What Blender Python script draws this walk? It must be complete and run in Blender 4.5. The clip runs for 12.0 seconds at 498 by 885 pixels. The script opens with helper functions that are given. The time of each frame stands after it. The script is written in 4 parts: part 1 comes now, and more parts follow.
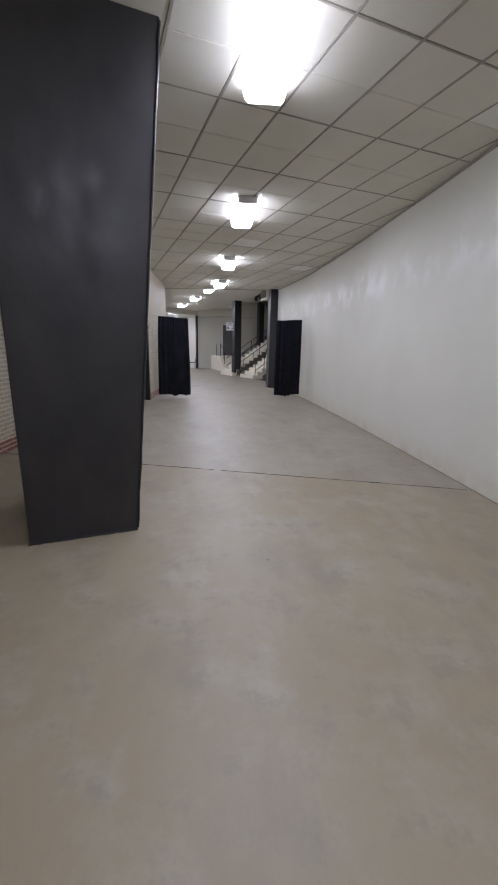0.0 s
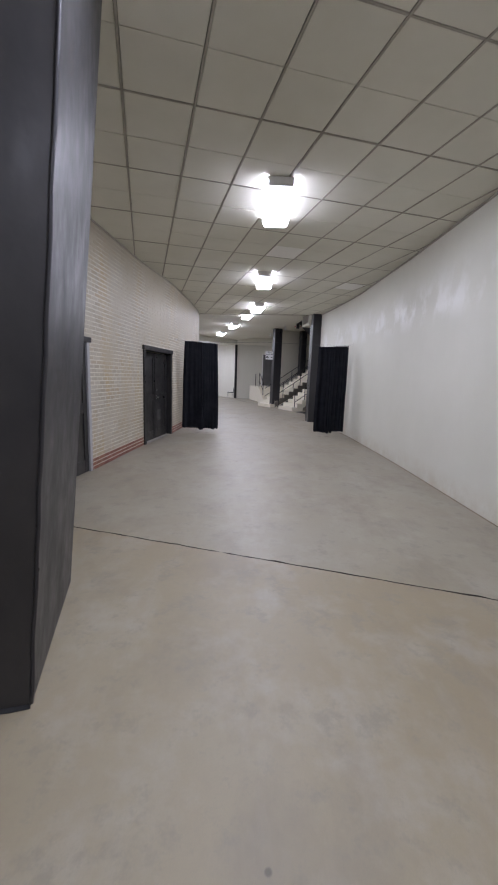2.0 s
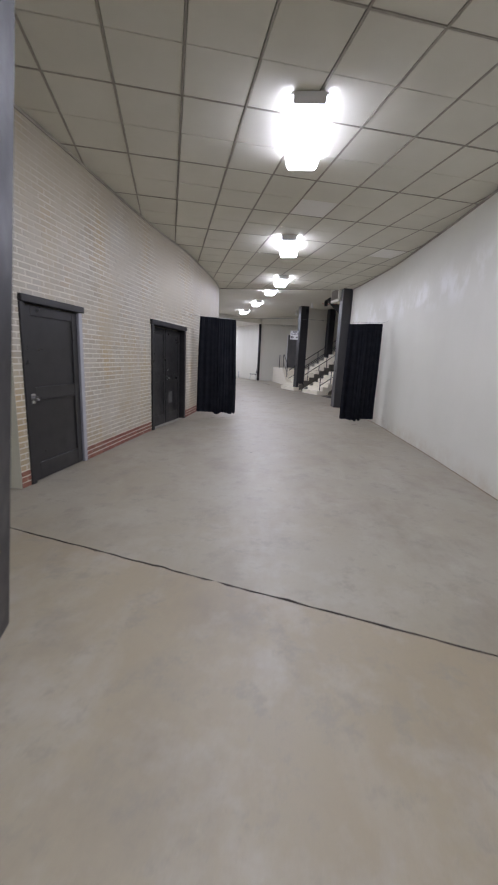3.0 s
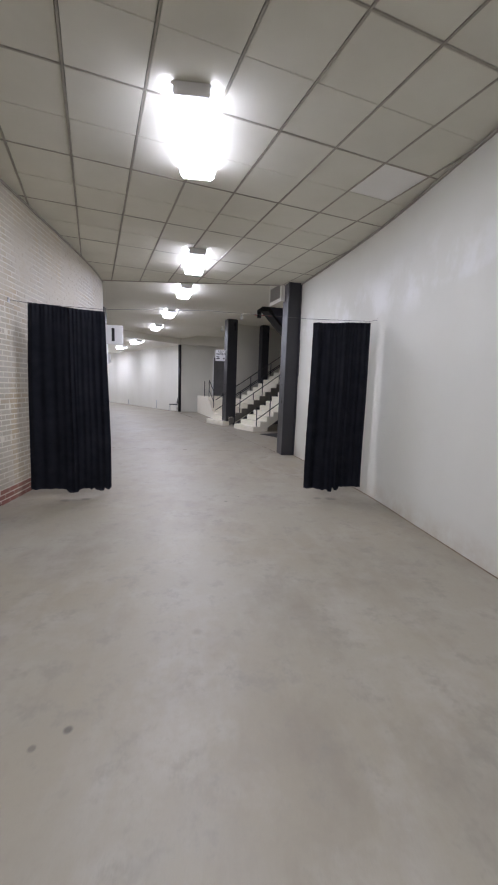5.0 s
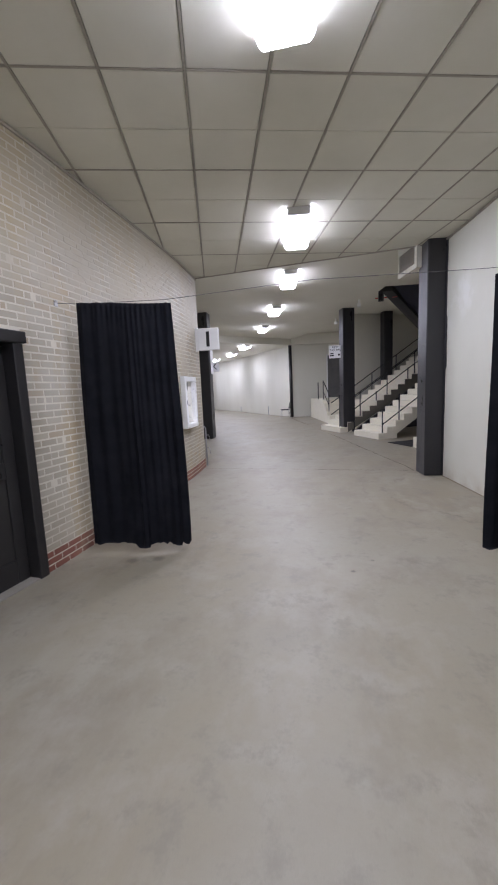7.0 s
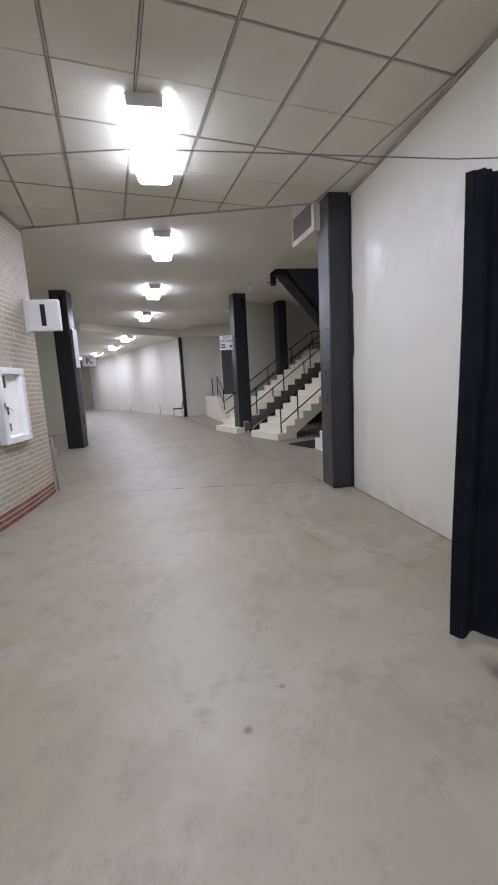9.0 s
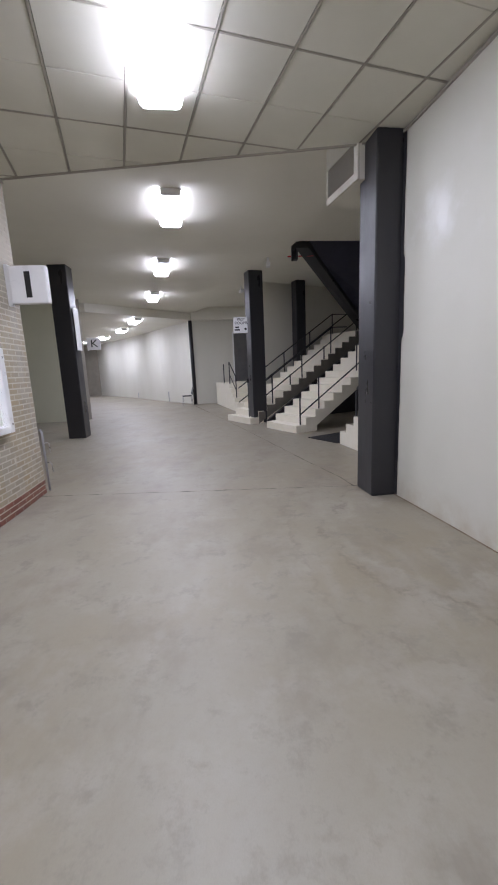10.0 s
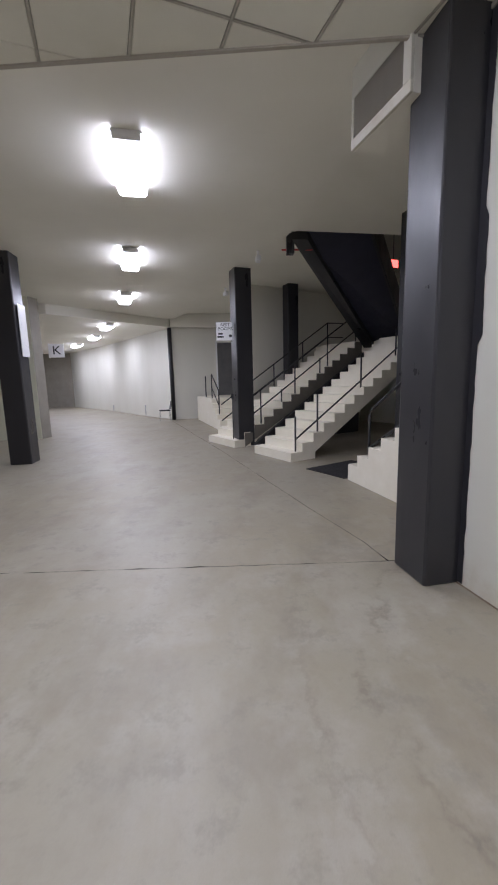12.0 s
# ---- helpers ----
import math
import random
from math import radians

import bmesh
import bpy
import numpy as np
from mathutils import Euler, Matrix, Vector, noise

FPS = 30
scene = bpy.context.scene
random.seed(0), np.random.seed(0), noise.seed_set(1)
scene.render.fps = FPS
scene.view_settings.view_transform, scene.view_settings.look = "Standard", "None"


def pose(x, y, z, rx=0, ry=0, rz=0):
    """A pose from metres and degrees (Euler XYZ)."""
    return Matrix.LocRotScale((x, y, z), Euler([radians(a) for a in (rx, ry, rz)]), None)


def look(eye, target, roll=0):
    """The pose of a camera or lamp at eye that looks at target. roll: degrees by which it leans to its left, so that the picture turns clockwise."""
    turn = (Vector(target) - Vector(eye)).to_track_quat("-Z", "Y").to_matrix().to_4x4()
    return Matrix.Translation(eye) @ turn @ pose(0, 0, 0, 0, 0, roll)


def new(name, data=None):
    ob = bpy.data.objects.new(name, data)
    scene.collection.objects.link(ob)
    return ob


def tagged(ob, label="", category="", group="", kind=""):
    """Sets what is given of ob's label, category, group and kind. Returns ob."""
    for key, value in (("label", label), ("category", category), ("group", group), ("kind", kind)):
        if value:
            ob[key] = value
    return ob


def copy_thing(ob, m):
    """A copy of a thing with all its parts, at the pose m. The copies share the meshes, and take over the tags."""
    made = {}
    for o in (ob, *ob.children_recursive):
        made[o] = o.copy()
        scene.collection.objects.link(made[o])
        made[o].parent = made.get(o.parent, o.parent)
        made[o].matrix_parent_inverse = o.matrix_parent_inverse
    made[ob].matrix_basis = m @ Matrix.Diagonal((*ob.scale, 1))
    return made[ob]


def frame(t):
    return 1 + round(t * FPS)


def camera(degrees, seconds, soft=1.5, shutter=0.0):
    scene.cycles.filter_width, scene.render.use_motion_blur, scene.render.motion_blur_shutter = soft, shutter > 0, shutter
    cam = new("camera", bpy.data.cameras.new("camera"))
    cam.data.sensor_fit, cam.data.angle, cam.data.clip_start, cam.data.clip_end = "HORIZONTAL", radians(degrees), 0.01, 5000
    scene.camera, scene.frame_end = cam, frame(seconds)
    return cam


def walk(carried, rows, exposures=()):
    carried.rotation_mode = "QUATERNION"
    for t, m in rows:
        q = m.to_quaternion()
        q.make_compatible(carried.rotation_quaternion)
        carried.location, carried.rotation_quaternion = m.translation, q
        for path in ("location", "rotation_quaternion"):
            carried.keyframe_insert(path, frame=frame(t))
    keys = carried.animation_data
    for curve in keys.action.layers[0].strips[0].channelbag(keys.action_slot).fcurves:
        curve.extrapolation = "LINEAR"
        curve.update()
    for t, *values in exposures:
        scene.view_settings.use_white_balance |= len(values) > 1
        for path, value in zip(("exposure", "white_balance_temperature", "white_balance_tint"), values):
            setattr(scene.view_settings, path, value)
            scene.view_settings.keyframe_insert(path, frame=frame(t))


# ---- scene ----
cam = camera(65.3, 12.0, soft=1.9, shutter=0.25)
PATH = [
    (0, (1.114, -0.785, 1.681), (1.257, 1.153, 1.205), 1.2),
    (0.5, (1.206, -0.339, 1.698), (1.416, 1.588, 1.203), 1.7),
    (1, (1.264, 0.116, 1.674), (1.137, 2.051, 1.181), 1.9),
    (1.5, (1.321, 0.597, 1.651), (1.215, 2.549, 1.228), 3.6),
    (2, (1.422, 0.999, 1.638), (1.353, 2.97, 1.305), 2.0),
    (2.5, (1.49, 1.386, 1.7), (1.184, 3.314, 1.267), 0.4),
    (3, (1.507, 1.919, 1.601), (1.322, 3.864, 1.174), 2.7),
    (5, (1.594, 6.779, 1.601), (1.752, 8.753, 1.32), 2.0),
    (5.5, (1.623, 7.269, 1.636), (1.526, 9.243, 1.325), -0.6),
    (6, (1.591, 7.764, 1.636), (1.577, 9.746, 1.368), -0.9),
    (6.5, (1.633, 8.162, 1.647), (1.374, 10.13, 1.402), -2.6),
    (7, (1.574, 8.643, 1.677), (1.141, 10.576, 1.404), -2.5),
    (7.5, (1.589, 9.185, 1.646), (1.689, 11.163, 1.366), -2.2),
    (9.5, (1.767, 10.934, 1.613), (1.815, 12.905, 1.277), -3.3),
    (10, (1.614, 11.415, 1.606), (1.628, 13.379, 1.233), -2.5),
    (10.5, (1.646, 11.802, 1.606), (1.759, 13.757, 1.202), -1.3),
    (11, (1.636, 12.263, 1.669), (1.478, 14.23, 1.342), -1.2),
    (11.5, (1.529, 12.736, 1.671), (1.562, 14.709, 1.345), -2.6),
    (12, (1.631, 13.182, 1.652), (1.731, 15.154, 1.335), -1.5),
]
walk(cam, [(t, look(eye, target, roll)) for t, eye, target, roll in PATH],
     [(0.0, 0.45), (1.0, 0.44), (1.6, 0.53), (5.0, 0.62), (7.5, 0.625), (9.5, 0.605), (12.0, 0.67)])

# ---------------------------------------------------------------- world and exposure
world = bpy.data.worlds.new("world")
scene.world = world
world.use_nodes = True
world.node_tree.nodes["Background"].inputs[0].default_value = (0.02, 0.02, 0.022, 1)
world.node_tree.nodes["Background"].inputs[1].default_value = 1.0
LAMP_POWER = 36.0


# ---------------------------------------------------------------- materials
class Mat:
    """A node material made step by step."""

    def __init__(self, name, rough=0.5, metal=0.0, spec=0.5):
        self.m = bpy.data.materials.new(name)
        self.m.use_nodes = True
        self.t = self.m.node_tree
        self.b = self.t.nodes["Principled BSDF"]
        self.b.inputs["Roughness"].default_value = rough
        self.b.inputs["Metallic"].default_value = metal
        self.b.inputs["Specular IOR Level"].default_value = spec
        self.co = self.t.nodes.new("ShaderNodeTexCoord").outputs["Object"]

    def node(self, kind, **inputs):
        n = self.t.nodes.new(kind)
        for k, v in inputs.items():
            key = int(k[1:]) if k[0] == "_" else k.replace("_", " ")
            if isinstance(v, bpy.types.NodeSocket):
                self.t.links.new(v, n.inputs[key])
            else:
                n.inputs[key].default_value = v
        return n

    def noise(self, scale, detail=4, rough=0.55, stretch=(1, 1, 1)):
        mp = self.node("ShaderNodeMapping", Vector=self.co, Scale=stretch)
        return self.node("ShaderNodeTexNoise", Vector=mp.outputs[0], Scale=scale, Detail=detail, Roughness=rough).outputs[0]

    def band(self, fac, lo, hi):
        n = self.node("ShaderNodeMapRange", Value=fac, From_Min=lo, From_Max=hi)
        return n.outputs[0]

    def mix(self, fac, a, b, mode="MIX"):
        n = self.t.nodes.new("ShaderNodeMix")
        n.data_type, n.blend_type = "RGBA", mode
        for sock, v in ((n.inputs[0], fac), (n.inputs[6], a), (n.inputs[7], b)):
            if isinstance(v, bpy.types.NodeSocket):
                self.t.links.new(v, sock)
            else:
                sock.default_value = v if isinstance(v, (int, float)) else (*v, 1)
        return n.outputs[2]

    def times(self, a, b):
        n = self.t.nodes.new("ShaderNodeMath")
        n.operation = "MULTIPLY"
        for sock, v in ((n.inputs[0], a), (n.inputs[1], b)):
            if isinstance(v, bpy.types.NodeSocket):
                self.t.links.new(v, sock)
            else:
                sock.default_value = v
        return n.outputs[0]

    def colour(self, c):
        if isinstance(c, bpy.types.NodeSocket):
            self.t.links.new(c, self.b.inputs["Base Color"])
        else:
            self.b.inputs["Base Color"].default_value = (*c, 1)
        return self

    def rough(self, r):
        self.t.links.new(r, self.b.inputs["Roughness"])
        return self

    def bump(self, h, strength=0.3, dist=0.005):
        n = self.node("ShaderNodeBump", Height=h, Strength=strength, Distance=dist)
        self.t.links.new(n.outputs[0], self.b.inputs["Normal"])
        return self


def paint(name, a, b, rough=0.5, scale=3.0, bump=0.25, grain=90.0, stretch=(1, 1, 1), dist=0.003, brush=(1, 1, 1)):
    """Painted or plain surface of two close tones, with fine relief."""
    m = Mat(name, rough)
    n = m.noise(scale, 6, 0.6, stretch)
    g = m.noise(grain, 3, 0.6, brush)
    m.colour(m.mix(m.band(n, 0.3, 0.7), a, b))
    m.rough(m.node("ShaderNodeMapRange", Value=m.noise(scale * 2.3, 5, 0.6, stretch), From_Min=0.3, From_Max=0.7, To_Min=max(rough - 0.12, 0.05), To_Max=rough + 0.12).outputs[0])
    m.bump(g, bump, dist)
    return m.m


def concrete_floor(name="floor_concrete", tan=(0.287, 0.250, 0.178), grey=(0.314, 0.290, 0.228)):
    m = Mat(name, 0.5)
    big = m.noise(0.45, 6, 0.6)
    mid = m.noise(1.7, 7, 0.66)
    cloud = m.noise(0.95, 7, 0.68, (1.3, 0.8, 1))
    wipe = m.noise(1.6, 5, 0.6, (1.5, 0.55, 1))
    fine = m.noise(160, 2)
    c = m.mix(m.band(big, 0.36, 0.64), tan, grey)
    c = m.mix(m.times(m.band(cloud, 0.50, 0.70), 0.75), c, (0.215, 0.182, 0.137))
    c = m.mix(m.times(m.band(mid, 0.50, 0.66), 0.50), c, (0.375, 0.345, 0.285))
    c = m.mix(m.times(m.band(wipe, 0.54, 0.74), 0.30), c, (0.42, 0.395, 0.345))
    c = m.mix(m.times(m.band(fine, 0.4, 0.7), 0.16), c, (0.22, 0.195, 0.16))
    c = m.mix(m.times(m.band(m.noise(22, 5, 0.7), 0.5, 0.75), 0.26), c, (0.235, 0.205, 0.16))
    c = m.mix(m.times(m.band(m.noise(3.6, 8, 0.76), 0.53, 0.63), 0.6), c, (0.222, 0.20, 0.158))
    # dark marks on the open floor and dark patches beneath the curtains
    for x, y, r, a in ((0.93, 8.43, 0.034, 0.85), (0.81, 8.34, 0.026, 0.6), (1.49, 9.15, 0.07, 0.3), (1.50, 2.05, 0.018, 0.7), (1.60, 2.70, 0.10, 0.15),
                       (1.72, 12.08, 0.045, 0.7), (1.91, 12.33, 0.04, 0.6), (-0.45, 12.05, 0.12, 0.6), (-0.20, 12.12, 0.13, 0.6), (3.28, 12.28, 0.13, 0.6), (3.08, 12.30, 0.10, 0.5),
                       (2.8, 6.9, 0.45, 0.12), (1.2, 11.1, 0.25, 0.1)):
        wob = m.node("ShaderNodeVectorMath", _0=m.co, _1=(-x, -y, 0))
        ln = m.t.nodes.new("ShaderNodeVectorMath")
        ln.operation = "LENGTH"
        m.t.links.new(wob.outputs[0], ln.inputs[0])
        wave = m.node("ShaderNodeMath", _0=ln.outputs["Value"], _1=m.times(mid, r * 1.6))
        edge = m.node("ShaderNodeMapRange", Value=wave.outputs[0], From_Min=r * 1.5, From_Max=r * 1.1)
        c = m.mix(m.times(edge.outputs[0], a), c, (0.10, 0.085, 0.07))
    # scuffed pale arc with a dirty rim where carts turn beside the pillar
    for r0, r1, tint, a in ((0.55, 0.75, (0.42, 0.39, 0.33), 0.36), (0.72, 0.82, (0.16, 0.135, 0.105), 0.6), (1.15, 1.23, (0.18, 0.15, 0.12), 0.4)):
        off = m.node("ShaderNodeVectorMath", _0=m.co, _1=(-3.15, -14.9, 0))
        sq = m.node("ShaderNodeMapping", Vector=off.outputs[0], Scale=(1.0, 0.62, 1))
        ln = m.t.nodes.new("ShaderNodeVectorMath")
        ln.operation = "LENGTH"
        m.t.links.new(sq.outputs[0], ln.inputs[0])
        wave = m.node("ShaderNodeMath", _0=ln.outputs["Value"], _1=m.times(m.node("ShaderNodeMath", _0=mid, _1=-0.5).outputs[0], 0.9)).outputs[0]
        half = (r1 - r0) / 2
        ring = m.times(m.band(wave, r0, r0 + half), m.band(wave, r1, r1 - half))
        c = m.mix(m.times(m.times(ring, a), m.band(m.noise(3.1, 5, 0.7), 0.4, 0.6)), c, tint)
    m.colour(c)
    m.rough(m.node("ShaderNodeMapRange", Value=mid, From_Min=0.3, From_Max=0.7, To_Min=0.43, To_Max=0.54).outputs[0])
    m.bump(m.noise(45, 5), 0.18, 0.003)
    return m.m


def plaster_wall():
    """Cream gloss paint, dirtier near the floor, with a band of paler, glossier patches high up."""
    m = Mat("wall_paint", 0.42)
    big = m.noise(0.7, 6, 0.6)
    c = m.mix(m.band(big, 0.3, 0.7), (0.655, 0.645, 0.56), (0.705, 0.695, 0.615))
    z = m.node("ShaderNodeSeparateXYZ", Vector=m.co).outputs[2]
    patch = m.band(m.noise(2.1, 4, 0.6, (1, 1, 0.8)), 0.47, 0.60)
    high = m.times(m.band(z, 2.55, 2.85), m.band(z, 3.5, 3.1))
    pale_gloss = m.times(patch, high)
    c = m.mix(m.times(pale_gloss, 0.6), c, (0.78, 0.775, 0.73))
    low = m.times(m.band(z, 0.35, 0.0), m.band(m.noise(4, 6, 0.7), 0.35, 0.7))
    c = m.mix(m.times(low, 0.65), c, (0.50, 0.42, 0.30))
    m.colour(c)
    r = m.node("ShaderNodeMapRange", Value=pale_gloss, To_Min=0.62, To_Max=0.34)
    m.rough(r.outputs[0])
    m.bump(m.noise(6, 4, 0.5), 0.10, 0.010)
    return m.m


def washed(m, c):
    """Old whitewash brushed over brick and joints alike, thickest high on the wall."""
    z = m.node("ShaderNodeSeparateXYZ", Vector=m.co).outputs[2]
    amount = m.node("ShaderNodeMath", _0=m.noise(0.8, 6, 0.62, (1, 1, 0.7)), _1=m.times(m.band(z, 1.6, 4.0), 0.20)).outputs[0]
    c = m.mix(m.times(m.band(amount, 0.55, 0.70), 0.80), c, (0.435, 0.39, 0.30))
    return m.mix(m.times(m.band(m.noise(1.7, 6, 0.7), 0.58, 0.72), 0.5), c, (0.385, 0.32, 0.215))


def brick_mat(name, a, b, c3):
    m = Mat(name, 0.5)
    isl = m.node("ShaderNodeNewGeometry").outputs["Random Per Island"]
    obr = m.node("ShaderNodeObjectInfo").outputs["Random"]
    add = m.t.nodes.new("ShaderNodeMath")
    add.operation = "ADD"
    m.t.links.new(isl, add.inputs[0])
    m.t.links.new(obr, add.inputs[1])
    fr = m.t.nodes.new("ShaderNodeMath")
    fr.operation = "FRACT"
    m.t.links.new(add.outputs[0], fr.inputs[0])
    r = fr.outputs[0]
    geo = m.node("ShaderNodeNewGeometry").outputs["Position"]
    m.co = geo
    c = m.mix(r, a, b)
    c = m.mix(m.times(m.band(r, 0.86, 0.9), 0.6), c, c3)
    patch = m.noise(0.9, 6, 0.65)
    c = m.mix(m.times(m.band(patch, 0.42, 0.66), 0.7), c, (0.46, 0.435, 0.375) if name != "red_brick" else (0.24, 0.10, 0.075))
    streak = m.noise(2.2, 5, 0.6, (1, 1, 0.22))
    c = m.mix(m.times(m.band(streak, 0.48, 0.66), 0.7 if name != "red_brick" else 0.15), c, (0.43, 0.325, 0.165))
    c = m.mix(m.times(m.band(m.noise(3.5, 5), 0.55, 0.8), 0.35), c, (0.30, 0.27, 0.21))
    if name != "red_brick":
        c = washed(m, c)
    m.colour(c)
    m.bump(m.noise(60, 5), 0.35, 0.004)
    return m.m


def mortar_mat():
    m = Mat("mortar", 0.8)
    m.co = m.node("ShaderNodeNewGeometry").outputs["Position"]
    c = m.mix(m.band(m.noise(4, 6, 0.6), 0.3, 0.7), (0.58, 0.545, 0.455), (0.66, 0.625, 0.53))
    m.colour(washed(m, c))
    m.bump(m.noise(120, 3), 0.5, 0.003)
    return m.m


def emitter(name, col, power):
    m = Mat(name, 0.4)
    m.colour((0.9, 0.9, 0.9))
    m.b.inputs["Emission Color"].default_value = (*col, 1)
    m.b.inputs["Emission Strength"].default_value = power
    return m.m


FLOOR = concrete_floor()
FLOOR_TAN = concrete_floor("floor_concrete_tan", (0.285, 0.235, 0.153), (0.315, 0.275, 0.195))
SUB = paint("floor_joint_dirt", (0.035, 0.03, 0.026), (0.06, 0.05, 0.04), 0.9, 6)
WALL = plaster_wall()
PLASTER = paint("ceiling_plaster", (0.785, 0.765, 0.675), (0.83, 0.81, 0.72), 0.6, 0.8, 0.15, 40)
GREENISH = paint("alcove_paint", (0.70, 0.70, 0.57), (0.75, 0.745, 0.62), 0.5, 0.8, 0.15, 40)
CURVED = paint("curved_wall_paint", (0.735, 0.72, 0.635), (0.79, 0.775, 0.70), 0.75, 0.9, 0.15, 20, stretch=(1, 1, 0.3))
BRICK = brick_mat("glazed_tan_brick", (0.335, 0.295, 0.222), (0.445, 0.405, 0.32), (0.36, 0.265, 0.155))
REDBRICK = brick_mat("red_brick", (0.19, 0.065, 0.045), (0.28, 0.10, 0.07), (0.12, 0.05, 0.04))
MORTAR = mortar_mat()
BLACKPAINT = paint("black_gloss_paint", (0.021, 0.021, 0.024), (0.032, 0.031, 0.034), 0.36, 1.1, 0.10, 9, stretch=(1, 1, 0.45), dist=0.004, brush=(1, 1, 0.3))
PIERPAINT = paint("black_pier_paint", (0.024, 0.024, 0.026), (0.046, 0.044, 0.044), 0.46, 2.2, 0.35, 6, stretch=(1, 1, 0.6), dist=0.010, brush=(1, 1, 0.8))
DOORPAINT = paint("black_door_paint", (0.018, 0.017, 0.017), (0.026, 0.025, 0.025), 0.38, 2.0, 0.12, 60)
NAVY = paint("dark_navy_paint", (0.016, 0.017, 0.034), (0.023, 0.023, 0.046), 0.5, 2.0, 0.15, 50)
CLOTH = paint("black_cloth", (0.011, 0.0125, 0.0175), (0.019, 0.021, 0.028), 0.78, 3.0, 0.4, 400, dist=0.001)
CLOTH.node_tree.nodes["Principled BSDF"].inputs["Specular IOR Level"].default_value = 0.25
TILE = paint("ceiling_tile", (0.645, 0.63, 0.54), (0.71, 0.695, 0.605), 0.8, 1.3, 0.5, 130, dist=0.002)
NEWTILE = paint("new_ceiling_tile", (0.82, 0.81, 0.77), (0.86, 0.85, 0.81), 0.8, 2, 0.4, 130, dist=0.002)
TBAR = paint("aged_grid_bar", (0.31, 0.285, 0.235), (0.40, 0.37, 0.31), 0.5, 5)
STEPWHITE = paint("worn_white_step_paint", (0.81, 0.76, 0.625), (0.87, 0.825, 0.70), 0.45, 3.5, 0.25, 40)
STEEL = paint("bare_steel", (0.45, 0.45, 0.46), (0.55, 0.55, 0.55), 0.3, 6)
STEEL.node_tree.nodes["Principled BSDF"].inputs["Metallic"].default_value = 1.0
WHITE = paint("white_enamel", (0.80, 0.80, 0.80), (0.85, 0.85, 0.84), 0.35, 3, 0.1)
GREYTRIM = paint("grey_trim_paint", (0.34, 0.34, 0.36), (0.42, 0.42, 0.44), 0.4, 4)
SIDEDARK = paint("dark_stair_side", (0.15, 0.137, 0.115), (0.20, 0.185, 0.155), 0.5, 3)
DARKGREY = paint("dark_grey_paint", (0.10, 0.10, 0.10), (0.14, 0.135, 0.13), 0.5, 3)
FARGREY = paint("grey_brown_paint_and_shade", (0.27, 0.25, 0.215), (0.34, 0.315, 0.27), 0.6, 2)
RUST = paint("rusty_joint", (0.16, 0.10, 0.06), (0.30, 0.24, 0.17), 0.8, 5)
RUBBER = paint("black_rubber", (0.012, 0.012, 0.013), (0.02, 0.02, 0.021), 0.7, 12)
REDPLASTIC = paint("red_print", (0.45, 0.02, 0.025), (0.55, 0.03, 0.03), 0.35, 8, 0.05)
LENS = emitter("lit_diffuser", (0.92, 0.94, 1.175), LAMP_POWER)
LENS_SIDE = emitter("lit_diffuser_side", (0.92, 0.94, 1.175), LAMP_POWER * 0.11)
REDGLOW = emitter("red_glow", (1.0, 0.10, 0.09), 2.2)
INK = paint("black_ink", (0.012, 0.012, 0.012), (0.02, 0.02, 0.02), 0.5, 8, 0.02)


# ---------------------------------------------------------------- mesh helpers
def mesh_of(bm, name, mats):
    me = bpy.data.meshes.new(name)
    bm.normal_update()
    bm.to_mesh(me)
    bm.free()
    for m in mats if isinstance(mats, (list, tuple)) else [mats]:
        me.materials.append(m)
    return me


def part(name, bm, material, parent=None, label=""):
    ob = new(name, mesh_of(bm, name, material))
    if parent:
        ob.parent = parent
    if label:
        ob["label"] = label
    return ob


def empty(name, m, label, category, group="", kind=""):
    ob = new(name)
    ob.matrix_basis = m
    return tagged(ob, label, category, group, kind)


def box(x0, x1, y0, y1, z0, z1, bevel=0.0, bm=None, seg=1):
    bm = bm or bmesh.new()
    made = bmesh.ops.create_cube(bm, size=1.0)["verts"]
    for v in made:
        v.co = Vector((x0 + (v.co.x + 0.5) * (x1 - x0), y0 + (v.co.y + 0.5) * (y1 - y0), z0 + (v.co.z + 0.5) * (z1 - z0)))
    if bevel:
        edges = list({e for v in made for e in v.link_edges})
        bmesh.ops.bevel(bm, geom=edges, offset=bevel, segments=seg, profile=0.5, affect="EDGES")
    return bm


def prism(poly, z0, z1, bm=None, bevel=0.0):
    """A plan outline (counter-clockwise) raised from z0 to z1."""
    bm = bm or bmesh.new()
    lo = [bm.verts.new((x, y, z0)) for x, y in poly]
    hi = [bm.verts.new((x, y, z1)) for x, y in poly]
    n = len(poly)
    bm.faces.new(lo[::-1])
    bm.faces.new(hi)
    for i in range(n):
        bm.faces.new((lo[i], lo[(i + 1) % n], hi[(i + 1) % n], hi[i]))
    if bevel:
        bmesh.ops.bevel(bm, geom=bm.edges[:], offset=bevel, segments=2, profile=0.5, affect="EDGES")
    bmesh.ops.recalc_face_normals(bm, faces=bm.faces[:])
    bm.normal_update()
    return bm


